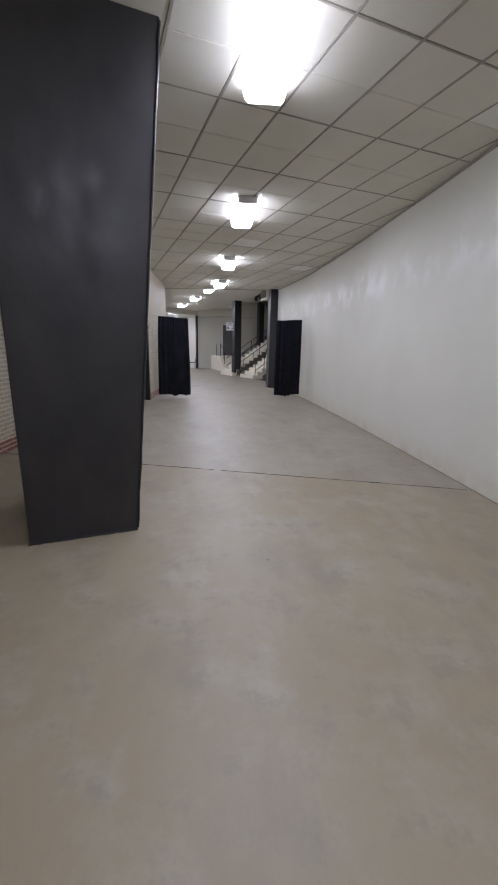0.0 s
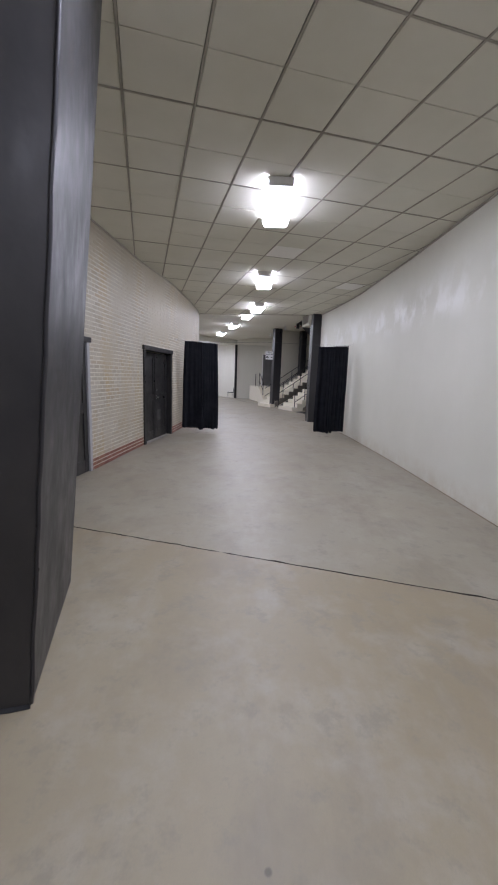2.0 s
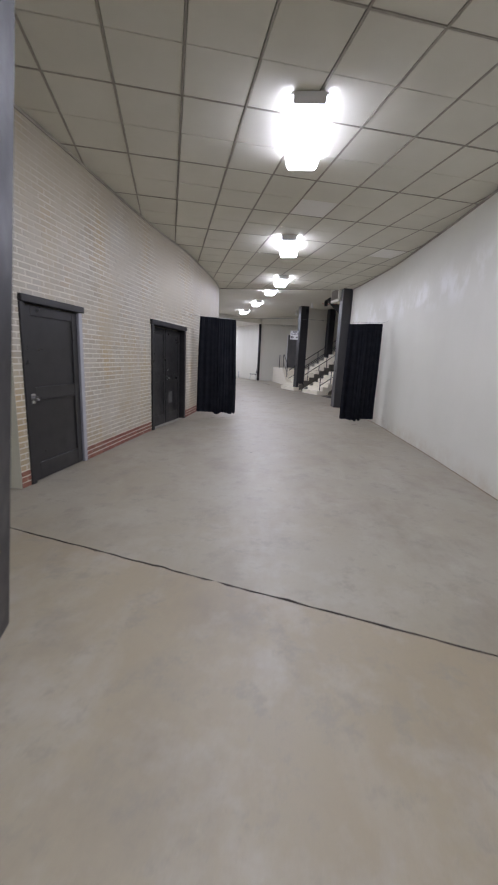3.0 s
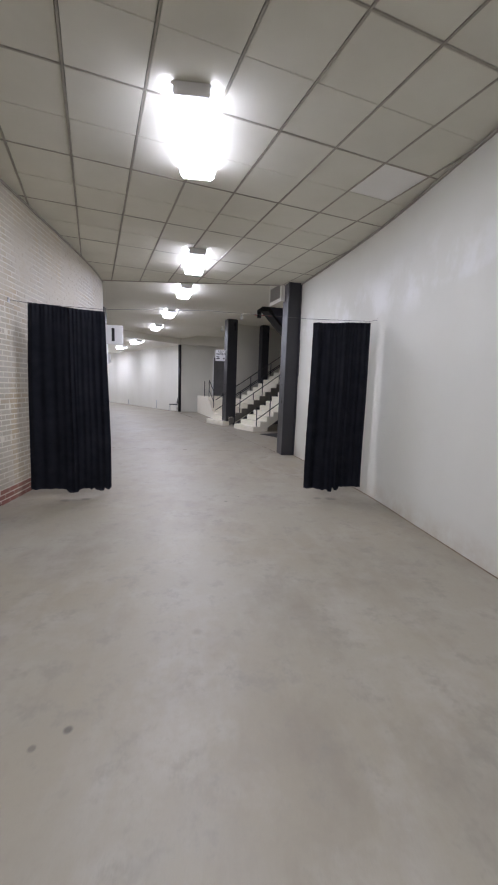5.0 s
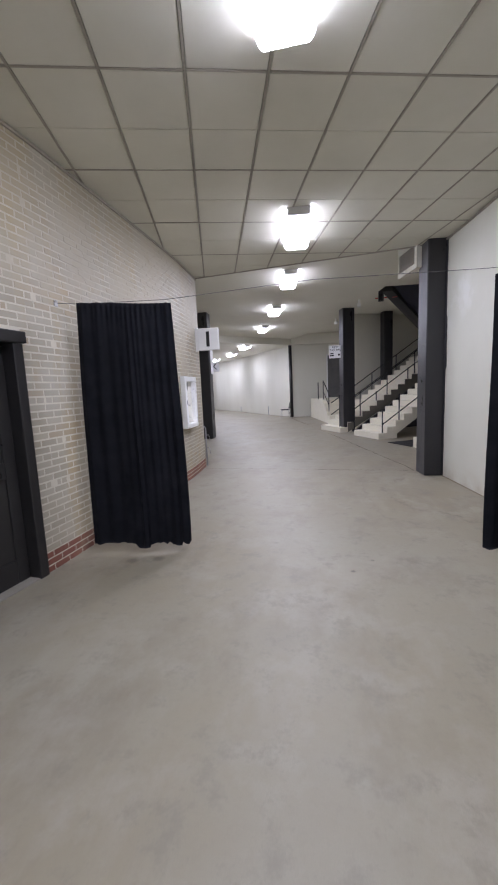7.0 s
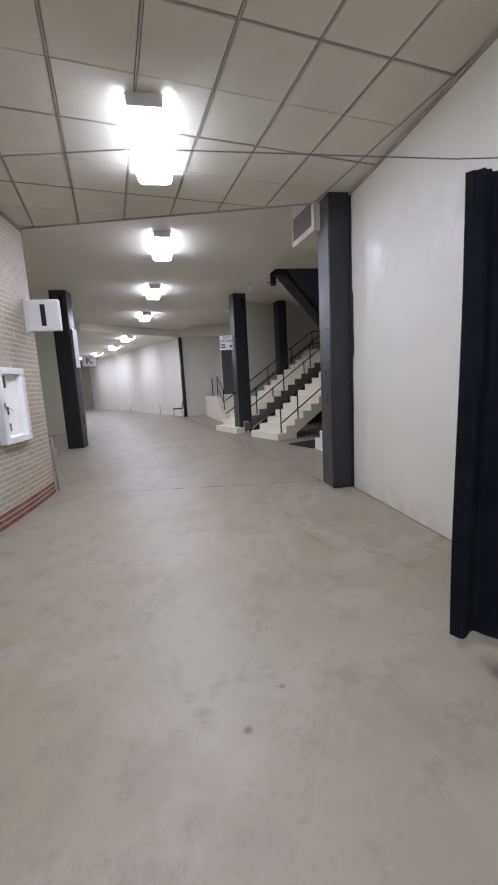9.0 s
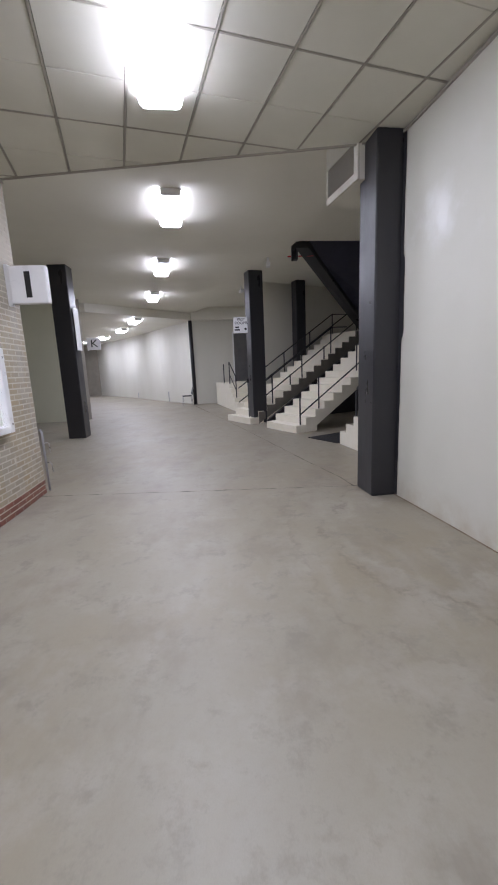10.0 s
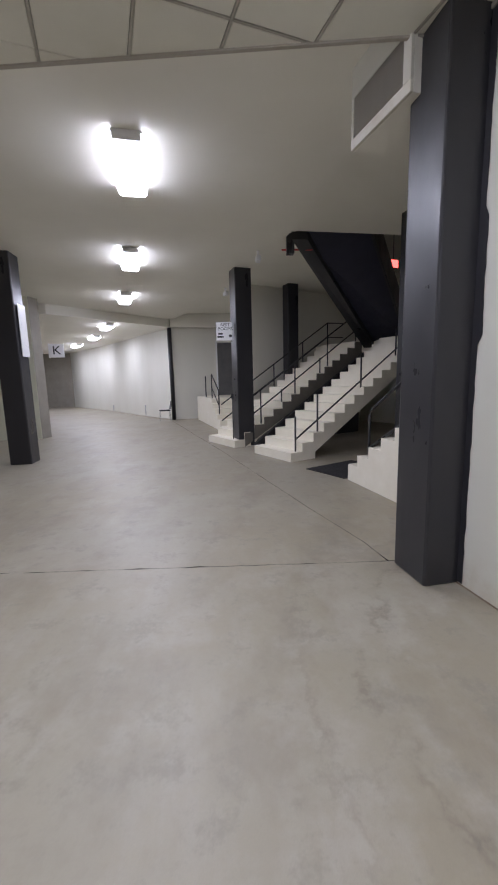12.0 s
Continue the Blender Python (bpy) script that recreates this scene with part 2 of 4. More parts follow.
def profile_solid(prof, w0, w1, bm=None):
    """An outline in (u, z) carried across from v = w0 to w1."""
    bm = bm or bmesh.new()
    a = [bm.verts.new((u, w0, z)) for u, z in prof]
    b = [bm.verts.new((u, w1, z)) for u, z in prof]
    n = len(prof)
    fa, fb = bm.faces.new(a), bm.faces.new(b[::-1])
    for i in range(n):
        bm.faces.new((a[i], b[i], b[(i + 1) % n], a[(i + 1) % n]))
    bm.normal_update()
    bmesh.ops.triangulate(bm, faces=[fa, fb], ngon_method="EAR_CLIP")
    bmesh.ops.recalc_face_normals(bm, faces=bm.faces[:])
    return bm


def tube(pts, r, bm=None, sides=8):
    bm = bm or bmesh.new()
    pts = [Vector(p) for p in pts]
    rings = []
    for i, p in enumerate(pts):
        d = (pts[min(i + 1, len(pts) - 1)] - pts[max(i - 1, 0)]).normalized()
        up = Vector((0, 0, 1)) if abs(d.z) < 0.95 else Vector((1, 0, 0))
        a = d.cross(up).normalized()
        b = d.cross(a).normalized()
        rings.append([bm.verts.new(p + r * (math.cos(k * math.tau / sides) * a + math.sin(k * math.tau / sides) * b)) for k in range(sides)])
    for r0, r1 in zip(rings, rings[1:]):
        for k in range(sides):
            bm.faces.new((r0[k], r0[(k + 1) % sides], r1[(k + 1) % sides], r1[k]))
    bm.faces.new(rings[0][::-1])
    bm.faces.new(rings[-1])
    bmesh.ops.recalc_face_normals(bm, faces=bm.faces[:])
    for f in bm.faces:
        f.smooth = len(f.verts) == 4
    return bm


def smooth_line(pts, step=0.4):
    """A plan line through the points, rounded between them, at even steps."""
    P = [Vector(p) for p in pts]
    out = []
    for i in range(len(P) - 1):
        a, b, c, d = P[max(i - 1, 0)], P[i], P[i + 1], P[min(i + 2, len(P) - 1)]
        n = max(1, round((c - b).length / step))
        for k in range(n):
            t = k / n
            out.append(0.5 * ((2 * b) + (c - a) * t + (2 * a - 5 * b + 4 * c - d) * t * t + (3 * b - a - 3 * c + d) * t ** 3))
    return out + [P[-1]]


def strip_wall(name, line, z0, z1, thick, mat, label=""):
    """A wall along a plan line; thick goes to the line's left (negative: right)."""
    bm = bmesh.new()
    rows = []
    for i, p in enumerate(line):
        d = (line[min(i + 1, len(line) - 1)] - line[max(i - 1, 0)]).normalized()
        q = p + Vector((-d.y, d.x)) * thick
        rows.append([bm.verts.new((a.x, a.y, z)) for a, z in ((p, z0), (q, z0), (q, z1), (p, z1))])
    for a, b in zip(rows, rows[1:]):
        for k in range(4):
            bm.faces.new((a[k], a[(k + 1) % 4], b[(k + 1) % 4], b[k]))
    bm.faces.new(rows[0])
    bm.faces.new(rows[-1][::-1])
    bmesh.ops.recalc_face_normals(bm, faces=bm.faces[:])
    ob = part(name, bm, mat)
    return tagged(ob, label, "wall", kind="structure")


# ---------------------------------------------------------------- plan lines
RIGHT = smooth_line([(4.32, -6), (4.26, 3.1), (4.2, 6.5), (4.13, 9.0), (4.02, 11.0), (3.93, 12.5), (3.68, 14.4), (3.44, 15.9), (3.36, 16.3)])
LEFT = smooth_line([(-1.47, 5.9), (-1.41, 7.25), (-1.32, 9.76), (-1.14, 11.66), (-1.12, 13.0), (-1.12, 14.6), (-1.16, 15.8), (-1.25, 16.75)], 0.2)
CEIL, PLAST, STAIRCEIL = 4.0, 4.28, 4.5

# ---------------------------------------------------------------- floor
floor = empty("floor", pose(0, 0, 0), "worn beige sealed concrete floor slabs with saw-cut joints", "floor", kind="structure")
part("subfloor", box(-30, 14, -8, 75, -0.30, -0.03), SUB, floor)
G, THIN = 0.009, 0.004
J1 = [(-16, 8.92), (-0.15, 4.75), (4.22, 3.6), (14, 1.03)]
J2 = [(-16, 17.1), (-0.49, 16.55), (3.03, 16.42), (14, 16.0)]
J3 = [(3.03, 16.42), (2.96, 16.85), (2.63, 17.95), (1.45, 22.30), (0.2, 26.6), (-0.9, 30.4), (-10, 43.5), (-20, 74)]
rj = random.Random(11)


def worn(line, amp=0.006):
    """A joint's edge, broken up into short uneven bits."""
    out = [line[0]]
    for (x0, y0), (x1, y1) in zip(line, line[1:]):
        n = max(1, int(min(math.hypot(x1 - x0, y1 - y0), 12) / 0.09))
        for k in range(1, n + 1):
            t = k / n
            big = 0.012 if rj.random() < 0.05 else 0.0
            out.append((x0 + (x1 - x0) * t + rj.uniform(-amp, amp) * 0.5, y0 + (y1 - y0) * t + rj.uniform(-amp, amp) + big))
    return out


up = lambda line, g: [(x, y + g) for x, y in line]
side = lambda line, g: [(x + g, y) for x, y in line]
N1, N2, N3 = [(-3.5, 5.63)] + J1[1:3] + [(5, 3.39)], [(-1.5, 16.59)] + J2[1:2] + [(3.03, 16.42)], J3[:5]
SLABS = [
    [(-16, -7.5), (14, -7.5), (14, 1.03)] + up(worn(N1), -G)[::-1] + [(-16, 8.92)],
    [(-16, 8.92 + 2 * G)] + up(worn(N1), G) + [(14, 1.03 + 2 * G), (14, 16.0)] + up(worn(N2, 0.004), -THIN)[::-1] + [(-16, 17.1)],
    [(-30, 17.6), (-16, 17.1 + 2 * G)] + up(worn(N2, 0.004), THIN)[:-1] + [(3.03 - G, 16.42 + G)] + side(worn(N3), -THIN)[1:] + side(J3, -G)[5:] + [(-30, 74)],
    [(3.03 + G, 16.42 + G), (14, 16.0 + 2 * G), (14, 74)] + side(J3, G)[:4:-1] + side(worn(N3), THIN)[:0:-1],
]
for poly, top in zip(SLABS, (FLOOR_TAN, FLOOR, FLOOR, FLOOR)):
    bm = prism(poly, -0.03, 0.0)
    for f in bm.faces:
        f.material_index = 0 if f.normal.z > 0.5 else 1
    part("slab", bm, [top, SUB], floor)

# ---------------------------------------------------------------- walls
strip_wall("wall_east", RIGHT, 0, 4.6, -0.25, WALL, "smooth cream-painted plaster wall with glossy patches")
strip_wall("wall_south", [Vector((-6, -6)), Vector((5, -6))], 0, 4.6, -0.25, WALL, "plain cream-painted wall closing the corridor")


def brick_wall(name, line, height, label, doors=(), single=None):
    """Courses of tan brick over three red ones, along a plan line. doors: (s0, s1, top); single: (s0, s1, z0, z1) whose bricks stand alone."""
    run = [0.0]
    for a, b in zip(line, line[1:]):
        run.append(run[-1] + (b - a).length)
    total = run[-1]

    def at(s):
        i = max(k for k in range(len(run)) if run[k] <= s + 1e-9)
        i = min(i, len(line) - 2)
        d = (line[i + 1] - line[i]).normalized()
        return line[i] + d * (s - run[i]), d

    # mortar core with openings
    core = bmesh.new()
    cuts = sorted({0.0, total, *[a for d in doors for a in d[:2]], *run})
    for s0, s1 in zip(cuts, cuts[1:]):
        if s1 - s0 < 1e-4:
            continue
        mid = (s0 + s1) / 2
        z0 = max([d[2] for d in doors if d[0] < mid < d[1]], default=0)
        (p, d0), (q, d1) = at(s0 + 1e-6), at(s1 - 1e-6)
        n0 = Vector((-d0.y, d0.x))
        prism([tuple(p), tuple(p + 0.3 * n0), tuple(q + 0.3 * n0), tuple(q)], z0, height, core)
    wall = part(name, core, MORTAR)
    tagged(wall, label, "wall", kind="structure")
    verts, faces, mats = [], [], []
    lone = []
    L, C, jt = 0.203, 0.0677, 0.010
    z, row = 0.0, 0
    rnd = random.Random(5)
    while z < height - 0.02:
        s = -L / 2 if row % 2 else 0.0
        h = min(C - jt, height - z - 0.005)
        while s < total:
            a, b = max(s, 0.0), min(s + L - jt, total)
            s += L
            for d in doors:
                if z < d[2] - 0.01:
                    if a < d[0] < b:
                        b = d[0]
                    elif a < d[1] < b:
                        a = d[1]
                    elif d[0] <= a and b <= d[1]:
                        b = a
            if b - a < 0.03:
                continue
            proud = 0.0005 + rnd.random() * 0.002 + (0.003 if row < 3 else 0.0)
            (p, d0), (q, d1) = at(a), at(b)
            mid, d = (p + q) / 2, (q - p).normalized()
            if single and row >= 3 and single[0] < a and b < single[1] and single[2] < z < single[3] and abs(b - a - L + jt) < 0.01:
                lone.append((mid, d, z, proud))
                continue
            n = Vector((d.y, -d.x))
            k = len(verts)
            e = 0.003
            for pt, zz, o in ((p, z, -0.02), (q, z, -0.02), (q, z + h, -0.02), (p, z + h, -0.02)):
                verts.append((pt.x + n.x * o, pt.y + n.y * o, zz))
            for pt, zz, o, dd in ((p, z + e, proud, e), (q, z + e, proud, -e), (q, z + h - e, proud, -e), (p, z + h - e, proud, e)):
                verts.append((pt.x + n.x * o + d.x * dd, pt.y + n.y * o + d.y * dd, zz))
            for f in ((4, 5, 6, 7), (0, 1, 5, 4), (1, 2, 6, 5), (2, 3, 7, 6), (3, 0, 4, 7)):
                faces.append([k + i for i in f])
                mats.append(1 if row < 3 else 0)
        z += C
        row += 1
    me = bpy.data.meshes.new("bricks")
    me.from_pydata(verts, [], faces)
    me.materials.append(BRICK)
    me.materials.append(REDBRICK)
    me.polygons.foreach_set("material_index", mats)
    me.update()
    ob = new("bricks", me)
    ob.parent = wall
    tagged(ob, kind="stuff")
    if lone:
        bm = bmesh.new()
        w, h, e = (L - jt) / 2, C - jt, 0.003
        vs = [bm.verts.new(c) for c in ((-w, 0.02, 0), (w, 0.02, 0), (w, 0.02, h), (-w, 0.02, h), (-w + e, 0, e), (w - e, 0, e), (w - e, 0, h - e), (-w + e, 0, h - e))]
        for f in ((4, 5, 6, 7), (0, 1, 5, 4), (1, 2, 6, 5), (2, 3, 7, 6), (3, 0, 4, 7)):
            bm.faces.new([vs[i] for i in f])
        shared = mesh_of(bm, "brick", BRICK)
        for mid, d, z, proud in lone:
            b = new("brick", shared)
            b.parent = wall
            n = Vector((d.y, -d.x))
            b.matrix_basis = Matrix.LocRotScale((mid.x + n.x * proud, mid.y + n.y * proud, z), Euler((0, 0, math.atan2(d.y, d.x))), None)
    return wall, at


def arc(line, y):
    """Length along the line to where it reaches y."""
    total = 0.0
    for a, b in zip(line, line[1:]):
        if a.y <= y <= b.y:
            return total + (b - a).length * (y - a.y) / (b.y - a.y)
        total += (b - a).length
    return total


D1 = (arc(LEFT, 6.05), arc(LEFT, 7.25))
D2 = (arc(LEFT, 9.76), arc(LEFT, 11.66))
wall_west, on_left = brick_wall("wall_west", LEFT, 4.6, "cream-glazed brick wall with a red brick base course",
                                doors=((D1[0], D1[1], 2.17), (D2[0], D2[1], 2.265)),
                                single=(D1[1] + 0.02, D2[0] - 0.02, 0.2, 2.05))
RETURN = [Vector((-1.26, 16.75)), Vector((-2.2, 16.85)), Vector((-5.5, 17.2))]
brick_wall("wall_west_return", RETURN, 4.6, "end of the glazed brick wall at the side bay")
strip_wall("wall_west_jog", [Vector((-1.47, 5.9)), Vector((-2.26, 5.9))], 0, 4.6, -0.25, GREENISH, "short painted wall return")
WEST0 = smooth_line([(-2.3, -6), (-2.28, 0), (-2.24, 5.9)])
brick_wall("wall_west_near", WEST0, 4.6, "cream-glazed brick wall behind the leaning pier")

# side bay and far walls
strip_wall("wall_bay_north", [Vector((-8.0, 25.25)), Vector((-4.225, 25.585))], 0, 4.6, 0.25, GREENISH, "pale green-cream painted wall of the side bay")
strip_wall("wall_bay_west", [Vector((-7.8, 17.2)), Vector((-8.0, 25.4))], 0, 4.6, 0.25, GREENISH, "plain painted wall of the side bay")
strip_wall("wall_bay_south", [Vector((-5.4, 17.2)), Vector((-8.0, 17.4))], 0, 4.6, 0.25, GREENISH, "plain painted wall of the side bay")
INNER = [Vector((-4.22, 25.6)), Vector((-4.12, 26.0)), Vector((-5.6, 27.6)), Vector((-9.5, 33.0)), Vector((-16.0, 41.0)), Vector((-20, 46))]
# the grey-brown puts the shade of a face turned from the lamps into colour
strip_wall("wall_inner_far", INNER, 0, 4.6, 0.25, FARGREY, "wall curving away along the concourse, coloured grey-brown for its shaded face")
OUTER = smooth_line([(-0.75, 30.7), (-2.45, 33.0), (-5.5, 37.6), (-9.4, 42.6), (-13.5, 48.0), (-18, 55)])
strip_wall("wall_outer_far", OUTER, 0, 4.6, -0.25, CURVED, "cream-painted curved concourse wall")
strip_wall("wall_end_far", [Vector((-16.5, 43.6)), Vector((-9.7, 43.2))], 0, 4.6, 0.2, FARGREY, "dark grey wall at the far bend")

# ---------------------------------------------------------------- ceilings
def tile_ceiling():
    bm = bmesh.new()
    P, PV = 0.6193, 0.6533
    a = radians(17.25)
    ux, uy = Vector((math.cos(a), math.sin(a))), Vector((-math.sin(a), math.cos(a)))
    o = ux * 0.2575 + uy * (-0.772 - PV)
    rnd = random.Random(3)

    def inside(p, m):
        if not (-5.9 < p.y < 17.6):
            return False
        right = np.interp(p.y, [q.y for q in RIGHT], [q.x for q in RIGHT])
        left = np.interp(p.y, [q.y for q in LEFT], [q.x for q in LEFT]) if p.y > 5.9 else -2.27
        return left - m < p.x < right + m

    def slab(c, ha, hb, z0, z1, mi, bev):
        vs = []
        for sx, sy in ((-1, -1), (1, -1), (1, 1), (-1, 1)):
            q = c + ux * (sx * ha) + uy * (sy * hb)
            vs.append(bm.verts.new((q.x, q.y, z1)))
        for sx, sy in ((-1, -1), (1, -1), (1, 1), (-1, 1)):
            q = c + ux * (sx * (ha - bev)) + uy * (sy * (hb - bev))
            vs.append(bm.verts.new((q.x, q.y, z0)))
        for f in ((7, 6, 5, 4), (4, 5, 1, 0), (5, 6, 2, 1), (6, 7, 3, 2), (7, 4, 0, 3), (0, 1, 2, 3)):
            fc = bm.faces.new([vs[k] for k in f])
            fc.material_index = mi

    white = {(10, 17), (6, 14), (7, 5)}
    for i in range(-10, 20):
        for j in range(-16, 30):
            c = o + ux * ((i + 0.5) * P) + uy * ((j + 0.5) * PV)
            if not inside(c, 0.42):
                continue
            mi = 2 if (i, j) in white else 0
            sag = rnd.uniform(-0.002, 0.003)
            lo, hi = (0.002, 0.011) if j % 2 == 0 else (0.011, 0.002)
            slab(c + uy * ((lo - hi) / 2), P / 2 - 0.011, PV / 2 - (lo + hi) / 2, CEIL + sag, CEIL + 0.02, mi, 0.004)
    for i in range(-10, 21):
        for j in range(-16, 31):
            c = o + ux * (i * P) + uy * ((j + 0.5) * PV)
            if inside(c, 0.3):
                slab(c, 0.010, PV / 2, CEIL - 0.004, CEIL + 0.03, 1, 0.001)
            c = o + ux * ((i + 0.5) * P) + uy * (j * PV)
            if inside(c, 0.3) and j % 2 == 0:
                slab(c, P / 2 - 0.010, 0.006, CEIL + 0.006, CEIL + 0.03, 0, 0.001)
            elif inside(c, 0.3):
                slab(c, P / 2 - 0.010, 0.009, CEIL - 0.003, CEIL + 0.03, 1, 0.001)
    d = Vector((3.53, -0.37, 0)).normalized()
    bmesh.ops.bisect_plane(bm, geom=bm.verts[:] + bm.edges[:] + bm.faces[:], plane_co=(-0.66, 16.64, 0), plane_no=(-d.y, d.x, 0), clear_outer=True)
    ob = part("ceiling", bm, [TILE, TBAR, NEWTILE])
    tagged(ob, "suspended ceiling of square aged beige tiles in a dark grid", "ceiling", kind="structure")


tile_ceiling()
part_edge = prism([(-1.3, 16.69), (3.35, 16.20), (3.35, 16.23), (-1.3, 16.72)], 3.985, PLAST + 0.02)
tagged(part("trim", part_edge, TBAR), "dark metal edge strip of the tile ceiling", "trim", kind="structure")
FOLD = [(3.35, 16.25), (3.25, 17.3), (3.14, 18.5), (2.93, 20.4), (2.62, 21.8), (2.40, 23.0), (2.25, 23.5), (1.3, 25.6), (0.5, 28.4), (-0.75, 30.7)]
corr = [(-9, 17.2), (-1.3, 16.66)] + FOLD + [(p.x, p.y) for p in OUTER] + [(-30, 60), (-30, 17.2)]
tagged(part("ceiling_concourse", prism(corr, PLAST, PLAST + 0.15), PLASTER), "smooth cream-painted plaster concourse ceiling", "ceiling", kind="structure")
near = [(3.35, 16.25), (12, 16.0), (12, 21.5), (6.3, 21.62), (3.05, 21.25), (2.93, 20.4), (3.14, 18.5), (3.25, 17.3)]
tagged(part("ceiling_stairs", prism(near, STAIRCEIL, STAIRCEIL + 0.15), PLASTER), "cream-painted plaster ceiling over the stair foot", "ceiling", kind="structure")
rear = [(3.05, 21.25), (4.6, 25.0), (12, 25.0), (12, 34), (-0.75, 34), (-0.75, 30.7), (0.5, 28.4), (1.3, 25.6), (2.25, 23.5), (2.40, 23.0), (2.62, 21.8), (2.93, 20.4)]
tagged(part("ceiling_stairs_rear", prism(rear, STAIRCEIL, STAIRCEIL + 0.15), PLASTER), "cream-painted plaster ceiling behind the stairs", "ceiling", kind="structure")
tagged(part("ceiling_upper", box(2, 12, 15.5, 35, 7.0, 7.2), PLASTER), "plain ceiling above the stair opening", "ceiling", kind="structure")
far = [(-4.2, 26.7), (-0.75, 30.4)] + [(p.x, p.y) for p in OUTER] + [(-30, 60), (-30, 26.7)]
tagged(part("ceiling_far", prism(far, 3.95, PLAST - 0.004), PLASTER), "lower cream-painted plaster ceiling of the far concourse", "ceiling", kind="structure")

# ---------------------------------------------------------------- lamps
def ceiling_light(m):
    lamp = empty("ceiling_light", m, "lit white wraparound fluorescent ceiling light", "ceiling light", "ceiling lights")
    part("body", box(-0.178, 0.178, -0.600, 0.600, -0.033, 0.0, 0.006), WHITE, lamp)
    bm = bmesh.new()
    prof = [(-0.196, -0.050), (-0.196, -0.080), (-0.180, -0.118), (-0.148, -0.150), (0.148, -0.150), (0.180, -0.118), (0.196, -0.080), (0.196, -0.050)]
    rows = [[bm.verts.new((x, y, z + 0.015)) for x, z in prof] for y in (-0.60, -0.58, 0.58, 0.60)]
    for r0, r1 in zip(rows, rows[1:]):
        for k in range(7):
            bm.faces.new((r0[k], r0[k + 1], r1[k + 1], r1[k]))
    bm.faces.new(rows[0])
    bm.faces.new(rows[-1][::-1])
    bmesh.ops.recalc_face_normals(bm, faces=bm.faces[:])
    bm.normal_update()
    for f in bm.faces:
        f.material_index = 0 if f.normal.z < -0.6 else 1
    part("diffuser", bm, [LENS, LENS_SIDE], lamp, "glowing ribbed diffuser")
    # sheet-metal caps close the diffuser's ends
    for y0, y1 in ((-0.618, -0.602), (0.602, 0.618)):
        bm = bmesh.new()
        rim = [(-0.150, -0.004), (-0.152, -0.085), (-0.142, -0.104), (0.142, -0.104), (0.152, -0.085), (0.150, -0.004)]
        a = [bm.verts.new((x, y0, z)) for x, z in rim]
        b = [bm.verts.new((x, y1, z)) for x, z in rim]
        bm.faces.new(a)
        bm.faces.new(b[::-1])
        for k in range(6):
            bm.faces.new((a[k], b[k], b[(k + 1) % 6], a[(k + 1) % 6]))
        bmesh.ops.recalc_face_normals(bm, faces=bm.faces[:])
        part("end_plate", bm, WHITE, lamp, "white sheet-metal end plate")
    return lamp


LAMPS = [(1.50, -1.1, 4.0, 0), (1.50, 2.83, 4.0, 0), (1.50, 6.70, 4.0, 2), (1.306, 10.90, 4.0, 1), (1.075, 14.71, 4.0, 7),
         (0.55, 18.38, PLAST, 10), (-0.32, 21.98, PLAST, 14), (-1.40, 25.8, PLAST, 17), (-3.08, 29.46, 3.95, 27), (-4.79, 33.13, 3.95, 29), (-7.05, 36.9, 3.95, 33), (-9.3, 39.3, 3.95, 36)]
first_lamp = ceiling_light(pose(*LAMPS[0][:3], 0, 0, LAMPS[0][3]))
for x, y, z, a in LAMPS[1:]:
    copy_thing(first_lamp, pose(x, y, z, 0, 0, a))

